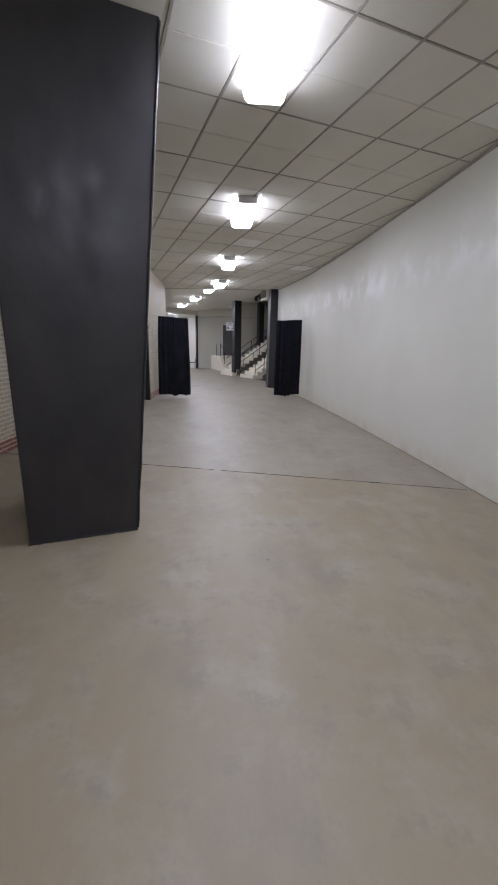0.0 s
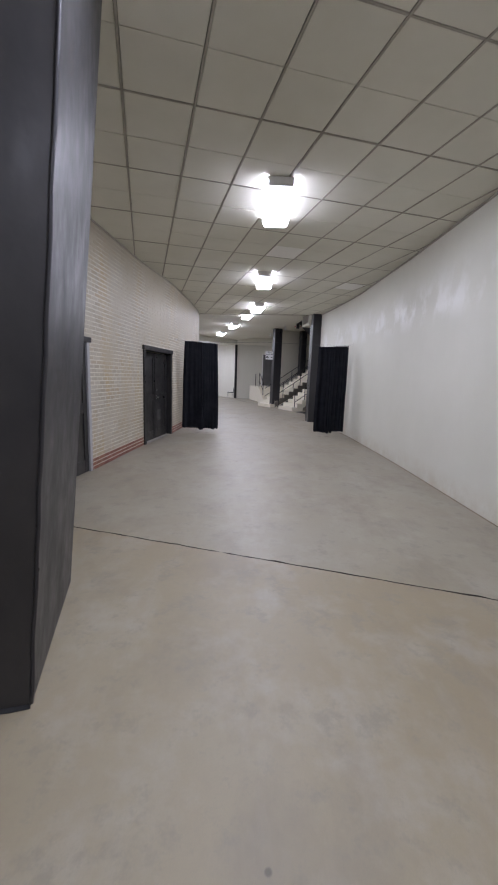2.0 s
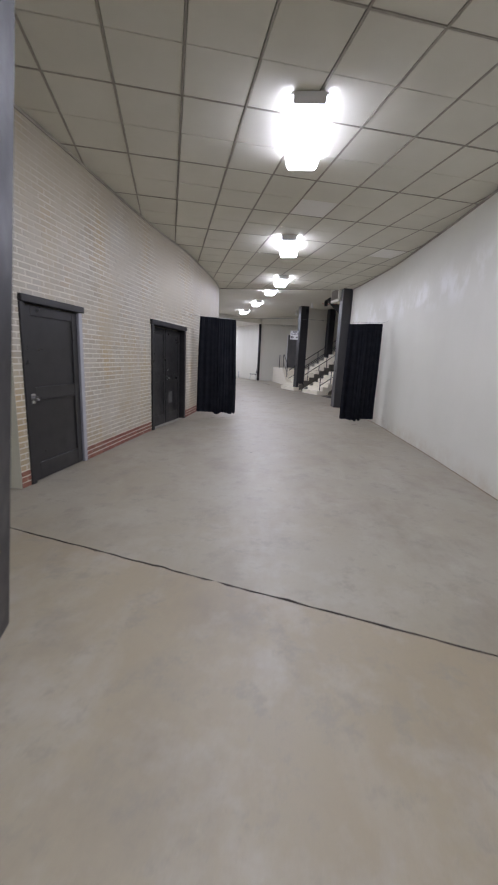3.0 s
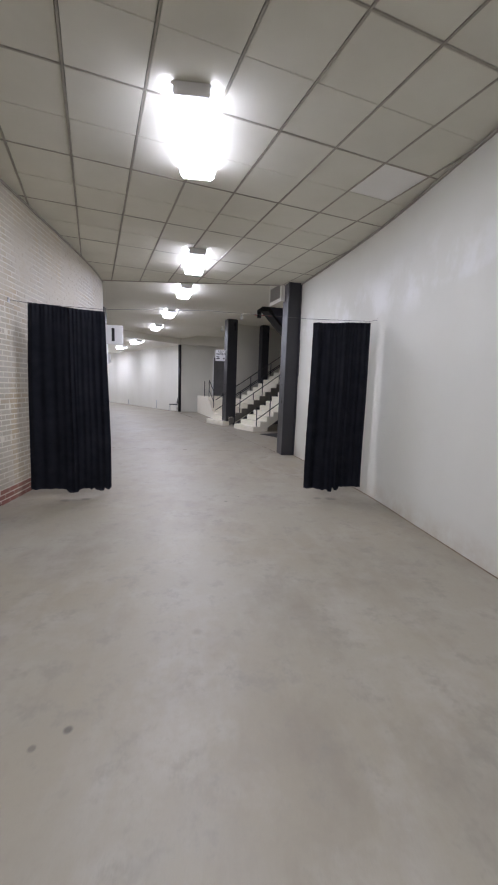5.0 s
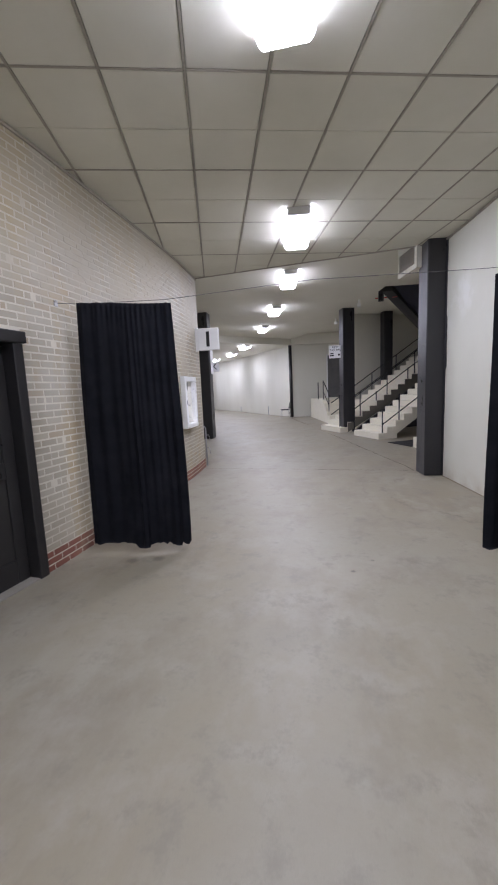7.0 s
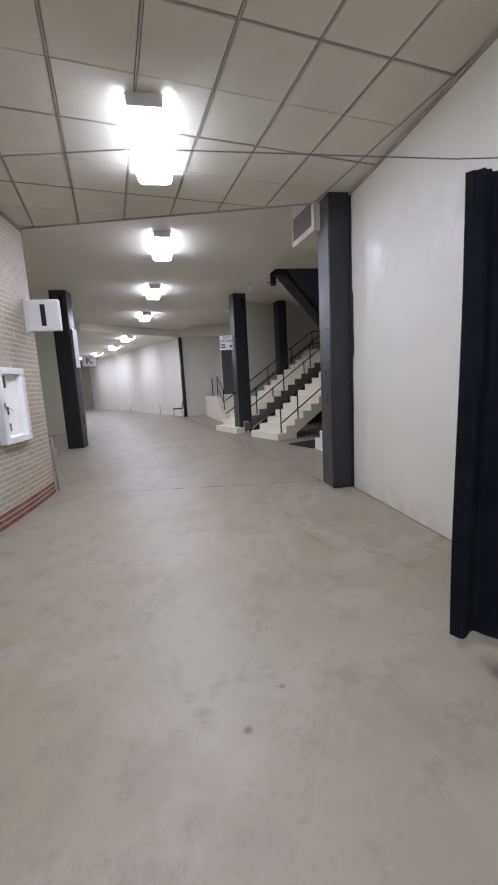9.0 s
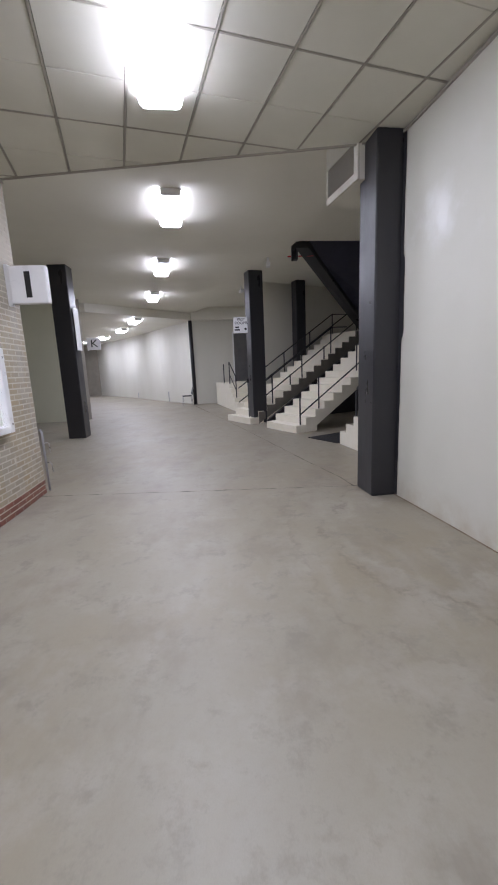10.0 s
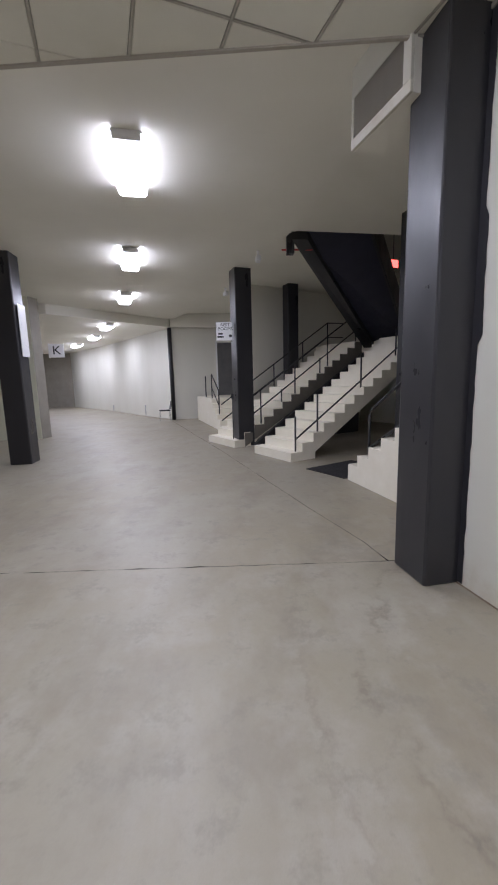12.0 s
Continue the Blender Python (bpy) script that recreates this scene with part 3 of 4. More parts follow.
# ---------------------------------------------------------------- pillars
def pier():
    """The big pier beside the start: its corridor side leans out upwards."""
    o, a, b = Vector((0.335, 2.63)), Vector((-0.95, -0.313)), Vector((-0.313, 0.95)) * 1.0
    bm = bmesh.new()
    ring = []
    for k in range(12):
        z = 4.3 * k / 11
        lean = 0.085 * z
        c = [o - a * lean, o + a * 0.895, o + a * 0.895 + b * 1.23, o - a * lean + b * 1.23]
        ring.append([bm.verts.new((p.x, p.y, z)) for p in c])
    for r0, r1 in zip(ring, ring[1:]):
        for k in range(4):
            bm.faces.new((r0[k], r0[(k + 1) % 4], r1[(k + 1) % 4], r1[k]))
    bm.faces.new(ring[0][::-1])
    bm.faces.new(ring[-1])
    bmesh.ops.recalc_face_normals(bm, faces=bm.faces[:])
    ed = [e for e in bm.edges if abs((e.verts[0].co - e.verts[1].co).normalized().z) > 0.9]
    bmesh.ops.bevel(bm, geom=ed, offset=0.012, segments=2, profile=0.5, affect="EDGES")
    whole = empty("pier", pose(0, 0, 0), "thick black-painted concrete pier with a leaning side", "pier")
    part("body", bm, PIERPAINT, whole)
    # rough line of paint and dirt round the foot
    rnd = random.Random(5)
    bm = bmesh.new()
    rim = []
    corners = [o - b * 0.006, o + a * 0.901 - b * 0.006]
    for k in range(31):
        p = corners[0].lerp(corners[1], k / 30)
        q = p - b * rnd.uniform(0.004, 0.016)
        rim.append([bm.verts.new((v.x, v.y, z)) for v, z in ((p + b * 0.004, 0.0), (q, 0.0), (q, 0.005), (p + b * 0.004, 0.014))])
    for r0, r1 in zip(rim, rim[1:]):
        for j in range(3):
            bm.faces.new((r0[j], r0[j + 1], r1[j + 1], r1[j]))
    bmesh.ops.recalc_face_normals(bm, faces=bm.faces[:])
    part("foot_edge", bm, RUBBER, whole, "ragged paint line at the pier's foot")
    # lumpy bead of gloss paint down the leading corner
    bm = tube([(o.x - a.x * 0.085 * z + 0.008 * noise.noise((z * 4, 1, 0)) - b.x * 0.002, o.y - a.y * 0.085 * z - b.y * 0.002 + 0.005 * noise.noise((z * 5, 7, 0)), z) for z in np.linspace(0.02, 3.98, 60)], 0.011, sides=6)
    part("corner_bead", bm, BLACKPAINT, whole, "lumpy gloss paint along the corner")


pier()


def pillar(x, y, w, d, turn, z1, label, mat=BLACKPAINT, bev=0.02):
    ob = part("pillar", box(0, w, 0, d, 0, z1, bev, seg=2), mat)
    ob.matrix_basis = pose(x, y, 0, 0, 0, turn)
    return tagged(ob, label, "pillar", "black pillars")


pillar(3.12, 15.95, 0.36, 0.43, 8, 4.5, "black-painted square pillar at the end of the cream wall")
pillar(1.88, 22.82, 0.42, 0.42, 18, 4.3, "black-painted square pillar at the foot of the stairs")
pillar(-3.02, 21.5, 0.44, 0.44, 4, 4.3, "black-painted square pillar in front of the side bay")
pillar(3.54, 25.35, 0.36, 0.36, 20, 4.5, "black-painted square pillar behind the stairs")
pillar(4.90, 20.15, 0.34, 0.34, 14, 4.6, "black-painted square pillar beside the stair flight")
tagged(part("downpipe", tube([(-0.78, 30.55, 0), (-0.80, 30.57, 3.95)], 0.09, sides=12), BLACKPAINT), "black-painted round post at the wall's end", "post")

# uneven edge of the pillar's black paint on the wall beside it
bm = bmesh.new()
prev = None
for k in range(61):
    z = 0.02 + 3.94 * k / 60
    w = 0.035 + 0.022 * noise.noise((0, 0, z * 2.3)) + 0.012 * noise.noise((3, 0, z * 9)) + (0.03 if 1.9 < z < 2.75 else 0.0)
    row = [bm.verts.new((3.417 + 0.158 * q, 15.998 - 0.987 * q, z)) for q in (0.0, max(w, 0.012) + 0.02)]
    if prev:
        bm.faces.new((prev[0], prev[1], row[1], row[0]))
    prev = row
bmesh.ops.recalc_face_normals(bm, faces=bm.faces[:])
bmesh.ops.solidify(bm, geom=bm.faces[:], thickness=0.006)
tagged(part("trim_paint_edge", bm, BLACKPAINT), "uneven black paint edge on the wall beside the pillar", "trim", kind="structure")

# ---------------------------------------------------------------- stairs
O = Vector((2.85, 20.77))
TURN_U = math.degrees(math.atan2(0.495, 0.869))
R, T = 0.18, 0.30


def flight_profile(n, waist=0.24, solid=2):
    prof = [(0, 0)]
    for k in range(n):
        prof += [(k * T, (k + 1) * R), ((k + 1) * T, (k + 1) * R)]
    end = n * T
    prof += [(end, n * R - waist - R * 0.4)]
    prof += [(solid * T + 0.05, solid * R - waist + 0.02 if solid * R - waist + 0.02 > 0 else 0.0)]
    if prof[-1][1] > 0.001:
        prof += [(solid * T + 0.05, 0)]
    return prof


stairs = empty("staircase", pose(O.x, O.y, 0, 0, 0, TURN_U), "white-painted concrete staircase of two parallel flights with black sides between", "staircase")
part("flight", profile_solid(flight_profile(15), 0, 1.32), STEPWHITE, stairs)
part("flight", profile_solid(flight_profile(15), 2.2, 3.62), STEPWHITE, stairs)
# added black sheet: puts the shade of the gap under the far flight into colour
part("gap_shade", profile_solid([(0.75, 0), (15 * T, 15 * R - 0.62), (15 * T, 0)], 2.26, 2.34), BLACKPAINT, stairs, "black sheet standing for the shade under the flight")
part("curb", profile_solid([(0.55, 0), (0.55, 0.06), (15 * T, 15 * R - 0.33), (15 * T, 15 * R - 0.8), (1.4, 0)], 2.10, 2.185), BLACKPAINT, stairs, "black-painted sloping curb")
toothed = [(0.30, 0.0), (0.30, 0.34)]
for k in range(1, 15):
    toothed += [((k + 1) * T - 0.004, (k + 1) * R - 0.02), ((k + 1) * T - 0.004, (k + 2) * R - 0.02)]
part("step_side", profile_solid(toothed[:-1] + [(15 * T - 0.004, 15 * R - 0.5)], 2.188, 2.198), SIDEDARK, stairs, "dark grey-brown stepped side of the flight")
part("landing", box(15 * T, 15 * T + 2.2, -2.0, 4.2, 15 * R - 0.3, 15 * R), STEPWHITE, stairs)

# wall behind the stairs, restroom steps
strip_wall("wall_stairs_rear", [O + Vector((0.869, 0.495)) * u + Vector((-0.495, 0.869)) * 4.3 for u in (1.75, 9)], 0, 4.6, 0.25, PLASTER, "cream-painted wall behind the stairs")
strip_wall("wall_stairs_east", [O + Vector((0.869, 0.495)) * 6.9 + Vector((-0.495, 0.869)) * v for v in (-7, 5)], 0, 7.0, -0.25, PLASTER, "cream-painted wall at the stair landing")
strip_wall("wall_recess_north", [Vector((-0.72, 30.62)), Vector((1.2, 31.1)), Vector((6.5, 31.6))], 0, 4.6, 0.2, CURVED, "cream-painted wall with the restroom doorway")
strip_wall("wall_stairs_south", [Vector((3.44, 16.5)), Vector((12, 16.3))], 0, 7, -0.2, WALL, "cream-painted wall behind the corridor wall")
strip_wall("wall_far_east", [Vector((12, 16)), Vector((12, 35))], 0, 7.2, -0.2, WALL, "plain painted wall")

SMALL = pose(1.44, 25.75, 0, 0, 0, 104)
small = empty("restroom_steps", SMALL, "short white-painted concrete steps up to the restroom landing", "steps")
NOSES = [0.0, 0.4, 0.8, 1.1, 1.4, 1.7]
prof = [(0, 0)]
for k, u in enumerate(NOSES):
    prof += [(u, (k + 1) * 0.17), (NOSES[k + 1] if k < 5 else 4.75, (k + 1) * 0.17)]
part("flight", profile_solid(prof + [(4.75, 0)], -1.9, 0), STEPWHITE, small)

# dropped soffit along the restroom wall
drop = prism([(-0.70, 30.25), (2.4, 30.75), (2.4, 31.2), (-0.70, 30.62)], 3.95, 4.495)
tagged(part("ceiling_restroom_soffit", drop, PLASTER), "dropped cream-painted soffit along the restroom wall", "ceiling", kind="structure")

# third flight beside the corridor
D3 = math.degrees(math.atan2(-0.98, 0.20))
third = empty("side_staircase", pose(3.55, 19.29, 0, 0, 0, D3), "white-painted concrete side stairs rising along the corridor", "staircase")
T3 = 0.31
prof3 = [(0, 0), (0, 0.24), (0.03, 0.27)]
for k in range(8):
    prof3 += [((k + 1) * T3 - 0.03, 0.27 + k * R), ((k + 1) * T3 - 0.03, 0.27 + (k + 1) * R)]
part("flight", profile_solid(prof3 + [(9 * T3, 0.27 + 8 * R), (9 * T3, 0)], 0.0, 1.3), STEPWHITE, third)

# upper flight seen from below
upper = empty("upper_staircase", pose(0, 0, 0), "dark navy underside of the upper stair flight", "staircase")


def slab_between(quad, drop, name, mat):
    """A sloping plate: its lower face on the quad, its upper face drop metres above."""
    bm = bmesh.new()
    lo = [bm.verts.new(q) for q in quad]
    hi = [bm.verts.new((x, y, z + drop)) for x, y, z in quad]
    bm.faces.new(lo)
    bm.faces.new(hi[::-1])
    for k in range(4):
        bm.faces.new((lo[k], lo[(k + 1) % 4], hi[(k + 1) % 4], hi[k]))
    bmesh.ops.recalc_face_normals(bm, faces=bm.faces[:])
    part(name, bm, mat, upper)


UL, UR, LR, LL = (2.98, 21.28, 4.55), (4.66, 21.44, 4.55), (6.62, 24.0, 2.66), (5.66, 24.7, 2.66)
slab_between([UL, UR, LR, LL], 0.3, "soffit", NAVY)
slab_between([(2.98, 21.28, 4.36), (3.30, 21.31, 4.36), (5.91, 24.54, 2.50), (5.67, 24.7, 2.50)], 0.75, "stringer", BLACKPAINT)
slab_between([(4.61, 21.44, 4.50), (4.67, 21.44, 4.50), (6.64, 23.98, 2.6), (6.58, 24.0, 2.6)], 0.6, "stringer", BLACKPAINT)
part("bracket", box(2.90, 3.05, 21.35, 21.5, 4.12, 4.50, 0.01), BLACKPAINT, upper)

# ---------------------------------------------------------------- curtains
def curtain(x0, x1, y, z0, z1, seed, label, hem, turn=0.0, tilt=0.0, spread=(0.0, 0.0)):
    """A gathered cloth: soft wide folds on the outer half, tight ones where it was pushed together. hem: (u, drop) along the lower edge."""
    rnd = random.Random(seed)
    bm = bmesh.new()
    nu, nz = 220, 56
    folds, u = [], 0.0
    while u < 1.0:
        w = rnd.uniform(0.12, 0.19) if u < 0.35 else rnd.uniform(0.045, 0.105)
        folds.append((u + w / 2, w * 0.36, rnd.uniform(0.25, 1.0) * w * 0.42, rnd.uniform(-0.02, 0.02), rnd.uniform(0.0, 1.0)))
        u += w
    ph = [rnd.uniform(0, 6.28) for _ in range(4)]
    hu, hd = [h[0] for h in hem], [h[1] for h in hem]
    grid = []
    for i in range(nu + 1):
        u = i / nu
        col = []
        drop = float(np.interp(u, hu, hd)) + 0.003 * math.sin(u * 70 + ph[3])
        for k in range(nz + 1):
            w = k / nz
            f = 0.030 * math.sin(u * 10 + ph[0] + 0.5 * w) * (0.3 + 0.7 * w)
            for c, s, h, drift, late in folds:
                near = (u - c - drift * w) / s
                if abs(near) < 3:
                    f -= h * math.exp(-near * near) * (0.55 + 0.45 * min(1.0, max(0.0, (w - late * 0.25) / 0.3)))
            f += 0.006 * math.exp(-w * 14) * math.sin(u * 120 + ph[1])
            sag = 0.004 * math.sin(u * math.pi * 3 + ph[2]) * (1 - w)
            z = z1 + tilt * (u - 0.5) * (1 - w) - (z1 - z0 + drop) * w - sag
            x = x0 + (x1 - x0) * u + (spread[0] * (1 - u) + spread[1] * u) * math.sin(w * math.pi / 2) + 0.010 * math.sin(w * 5 + ph[1]) * w
            col.append(bm.verts.new((x, y + turn * (u - 0.5) + f + 0.02, z)))
        grid.append(col)
    for a, c in zip(grid, grid[1:]):
        for k in range(nz):
            fc = bm.faces.new((a[k], c[k], c[k + 1], a[k + 1]))
            fc.smooth = True
    bmesh.ops.solidify(bm, geom=bm.faces[:], thickness=0.004)
    ob = part("curtain", bm, CLOTH)
    return tagged(ob, label, "curtain", "black curtains")


curtain(-0.87, 0.04, 12.21, 0.12, 2.555, 1, "black floor-length cloth curtain hung beside the brick wall",
        ((0, 0.0), (0.43, 0.005), (0.47, 0.055), (0.58, 0.05), (0.60, 0.01), (0.71, 0.0), (0.74, 0.035), (0.77, 0.0), (0.80, 0.04), (0.90, 0.045), (0.92, 0.0), (0.97, 0.03), (1.0, -0.01)),
        turn=0.16, tilt=-0.05, spread=(-0.06, 0.05))
curtain(2.925, 3.77, 12.48, 0.11, 2.575, 2, "black floor-length cloth curtain hung beside the cream wall",
        ((0, 0.0), (0.28, 0.015), (0.34, 0.03), (0.40, 0.01), (0.44, 0.055), (0.49, 0.05), (0.51, -0.025), (0.54, 0.03), (0.62, 0.03), (0.64, -0.02), (0.80, -0.015), (0.84, -0.03), (1.0, -0.03)),
        tilt=0.045, spread=(-0.015, 0.01))

# ---------------------------------------------------------------- wire and eye bolts of the curtains
part_wire = tagged(part("curtain_wire", tube([(-1.10, 12.16, 2.60), (-0.86, 12.18, 2.575), (0.0, 12.25, 2.555), (1.4, 12.33, 2.62), (2.86, 12.46, 2.60), (3.76, 12.5, 2.615), (3.93, 12.62, 2.66)], 0.0028, sides=6), DARKGREY),
                   "thin steel curtain wire stretched across the corridor", "wire")
for x, y, z, a in ((-1.115, 12.16, 2.60, 90), (3.925, 12.62, 2.66, 85)):
    bolt = empty("eye_bolt", pose(x, y, z, 0, 0, a), "small steel eye bolt in the wall", "eye bolt", "eye bolts")
    part("ring", tube([(0.02 * math.cos(k), 0, 0.02 * math.sin(k)) for k in np.linspace(0, 6.2, 14)], 0.004, sides=6), STEEL, bolt)
    part("plate", box(-0.025, 0.025, -0.005, 0.005, -0.03, 0.03, 0.002), STEEL, bolt)

# ---------------------------------------------------------------- trim along walls
shift = lambda line, g: [Vector((p.x + g, p.y)) for p in line]
for name, line, g, z0, z1, mat in (("trim_ceiling_east", RIGHT, -0.022, 3.962, 3.99, TBAR), ("trim_floor_east", RIGHT, -0.008, 0.0, 0.008, RUST)):
    strip_wall(name, shift(line, g), z0, z1, -0.03, mat, "dark narrow strip along the wall's edge")
strip_wall("trim_ceiling_west", shift(LEFT, 0.022), 3.965, 3.99, 0.03, TBAR, "dark narrow strip along the wall's edge")


# ---------------------------------------------------------------- doors in the brick wall
def on_wall(s, z=0.0, out=0.0):
    p, d = on_left(s)
    return pose(p.x + d.y * out, p.y - d.x * out, z, 0, 0, math.degrees(math.atan2(d.y, d.x)))


def leaf(door, x0, x1, z1, y, mids):
    """A framed door leaf: board, stiles and rails."""
    part("board", box(x0, x1, y, y + 0.035, 0.012, z1), DOORPAINT, door)
    w = 0.115
    for a, c in ((x0, x0 + w), (x1 - w, x1)):
        part("stile", box(a, c, y - 0.018, y, 0.012, z1, 0.004), DOORPAINT, door)
    for z0, h in mids:
        part("rail", box(x0 + w, x1 - w, y - 0.016, y, z0, z0 + h, 0.004), DOORPAINT, door)


def chord(s0, s1):
    p, _ = on_left(s0)
    q, _ = on_left(s1)
    d = q - p
    return p, d.length, math.degrees(math.atan2(d.y, d.x))


p, w1, a1 = chord(*D1)
door_1 = empty("door_1", pose(p.x, p.y, 0, 0, 0, a1), "closed black two-panel wooden door with a steel knob", "door", kind="structure")
leaf(door_1, 0.09, w1 - 0.085, 2.07, 0.03, ((0.012, 0.21), (0.98, 0.16), (1.955, 0.115)))
part("jamb", box(w1 - 0.082, w1 - 0.002, -0.02, 0.08, 0, 2.085, 0.006), GREYTRIM, door_1, "worn light grey jamb")
part("jamb", box(0.002, 0.085, -0.02, 0.08, 0, 2.085, 0.006), DOORPAINT, door_1)
part("head_trim", box(0.0, w1 + 0.02, -0.045, 0.08, 2.087, 2.168, 0.006), DOORPAINT, door_1)
knob = part("knob_plate", box(0.115, 0.185, 0.0, 0.012, 0.95, 1.07, 0.003), STEEL, door_1, "steel knob plate")
part("knob", tube([(0.15, 0.0, 1.015), (0.15, -0.03, 1.015), (0.15, -0.032, 1.015), (0.15, -0.065, 1.015)], 0.026, sides=14), STEEL, knob)

p, w2, a2 = chord(*D2)
door_2 = empty("door_2", pose(p.x, p.y, 0, 0, 0, a2), "closed black double door set back in a black frame", "door", kind="structure")
for x0, x1 in ((0.0, 0.10), (w2 - 0.10, w2)):
    part("jamb", box(x0, x1, -0.035, 0.16, 0, 2.16, 0.006), DOORPAINT, door_2)
part("head_trim", box(-0.03, w2 + 0.03, -0.055, 0.16, 2.162, 2.262, 0.008), DOORPAINT, door_2)
mid = w2 / 2
leaf(door_2, 0.105, mid - 0.004, 2.14, 0.11, ((0.012, 0.22), (0.98, 0.15), (2.01, 0.125)))
leaf(door_2, mid + 0.004, w2 - 0.105, 2.14, 0.11, ((0.012, 0.22), (0.98, 0.15), (2.01, 0.125)))
part("astragal", box(mid - 0.03, mid + 0.03, 0.078, 0.092, 0.02, 2.13, 0.003), DOORPAINT, door_2)
k2 = part("knob_plate", box(mid + 0.05, mid + 0.10, 0.085, 0.092, 1.0, 1.10, 0.002), STEEL, door_2, "steel knob plate")
part("knob", tube([(mid + 0.075, 0.085, 1.04), (mid + 0.075, 0.05, 1.04), (mid + 0.075, 0.02, 1.04)], 0.025, sides=14), STEEL, k2)
part("deadbolt", tube([(mid + 0.075, 0.092, 1.24), (mid + 0.075, 0.07, 1.24)], 0.022, sides=14), STEEL, door_2)
part("kick_patch", box(mid + 0.2, mid + 0.42, 0.105, 0.109, 0.45, 0.72, 0.001), DARKGREY, door_2, "scuffed grey patch")
part("threshold", box(0.10, w2 - 0.10, -0.02, 0.16, 0.0, 0.012, 0.003), FARGREY, door_2)


# ---------------------------------------------------------------- lettering
def letters(name, text, size, parent, m, mat=INK, depth=0.002, wide=1.0):
    cu = bpy.data.curves.new(name, "FONT")
    cu.body, cu.size, cu.extrude, cu.align_x, cu.align_y = text, size, depth, "CENTER", "CENTER"
    tmp = bpy.data.objects.new(name, cu)
    me = bpy.data.meshes.new_from_object(tmp)
    bpy.data.objects.remove(tmp)
    me.materials.clear()
    me.materials.append(mat)
    ob = new(name, me)
    ob.parent = parent
    ob.matrix_basis = m @ Matrix.Diagonal((wide, 1, 1, 1))
    return ob


def section_sign(x, y, z, turn, letter, label):
    """A white projecting box sign with a black letter on both sides."""
    s = empty("section_sign", pose(x, y, z, 0, 0, turn), label, "sign", "section signs")
    part("box", box(-0.22, 0.22, -0.05, 0.05, -0.22, 0.22, 0.015, seg=2), WHITE, s)
    part("bracket", box(-0.27, -0.221, -0.03, 0.03, -0.24, 0.24, 0.004), WHITE, s)
    for a in (0, 180):
        f = pose(0, 0, 0, 0, 0, a) @ pose(0, -0.053, 0, 90, 0, 0)
        if letter == "I":
            bar = part("letter", box(-0.033, 0.033, -0.15, 0.15, -0.002, 0.002), INK, s)
            bar.matrix_basis = f
        else:
            letters("letter", letter, 0.40, s, f, wide=1.1)
    return s


section_sign(-0.94, 16.48, 2.72, 4, "I", "white projecting box sign with a black letter I")
section_sign(-4.05, 26.9, 2.79, 8, "K", "white projecting box sign with a black letter K")

# ---------------------------------------------------------------- extinguisher cabinet
def fire_cabinet():
    s0 = arc(LEFT, 15.28)
    c = empty("fire_cabinet", on_wall(s0, 1.0), "white glazed wall cabinet, nearly empty, on the brick wall", "cabinet")
    W, H = 0.64, 0.95
    part("back_panel", box(0.02, W - 0.02, -0.012, -0.008, 0.02, H - 0.02), CURVED, c, "pale painted back")
    for x0, x1, z0, z1 in ((0, 0.085, 0, H), (W - 0.085, W, 0, H), (0.087, W - 0.087, 0, 0.085), (0.087, W - 0.087, H - 0.085, H)):
        part("frame", box(x0, x1, -0.10, -0.006, z0, z1, 0.008), WHITE, c)
    glass = Mat("glass", 0.02)
    glass.colour((1, 1, 1))
    glass.b.inputs["Transmission Weight"].default_value = 1.0
    glass.b.inputs["IOR"].default_value = 1.1
    pane = part("pane", box(0.088, W - 0.088, -0.085, -0.081, 0.088, H - 0.088), glass.m, c)
    pane.visible_shadow = False
    part("latch", box(0.03, 0.055, -0.115, -0.101, 0.44, 0.52, 0.003), STEEL, c)
    for z in (0.10, H - 0.10):
        part("screw", tube([(W - 0.04, -0.10, z), (W - 0.04, -0.106, z)], 0.012, sides=10), STEEL, c)
    part("bracket", box(0.10, 0.20, -0.07, -0.0125, 0.70, 0.85, 0.008), INK, c, "black bracket at the top")
    part("hook", tube([(0.13, -0.02, 0.44), (0.20, -0.05, 0.46), (0.24, -0.06, 0.43), (0.33, -0.05, 0.41)], 0.008), STEEL, c)
    for x, z in ((0.25, 0.36), (0.26, 0.15)):
        part("tag", box(x, x + 0.035, -0.02, -0.0125, z, z + 0.10, 0.002), DARKGREY, c, "small dark tag")


fire_cabinet()

# ---------------------------------------------------------------- corner rail at the brick wall's end
rail_c = empty("corner_guard", pose(-1.225, 16.80, 0), "grey steel corner guard pipe with two hooks", "corner guard")
part("pipe", tube([(0, 0, 0.02), (0, 0, 0.86), (-0.03, 0.01, 0.90)], 0.016), GREYTRIM, rail_c)
for z in (0.42, 0.70):
    part("hook", tube([(0.0, 0, z), (0.05, 0.01, z + 0.01), (0.075, 0.01, z - 0.02), (0.08, 0.01, z - 0.13)], 0.007), STEEL, rail_c)

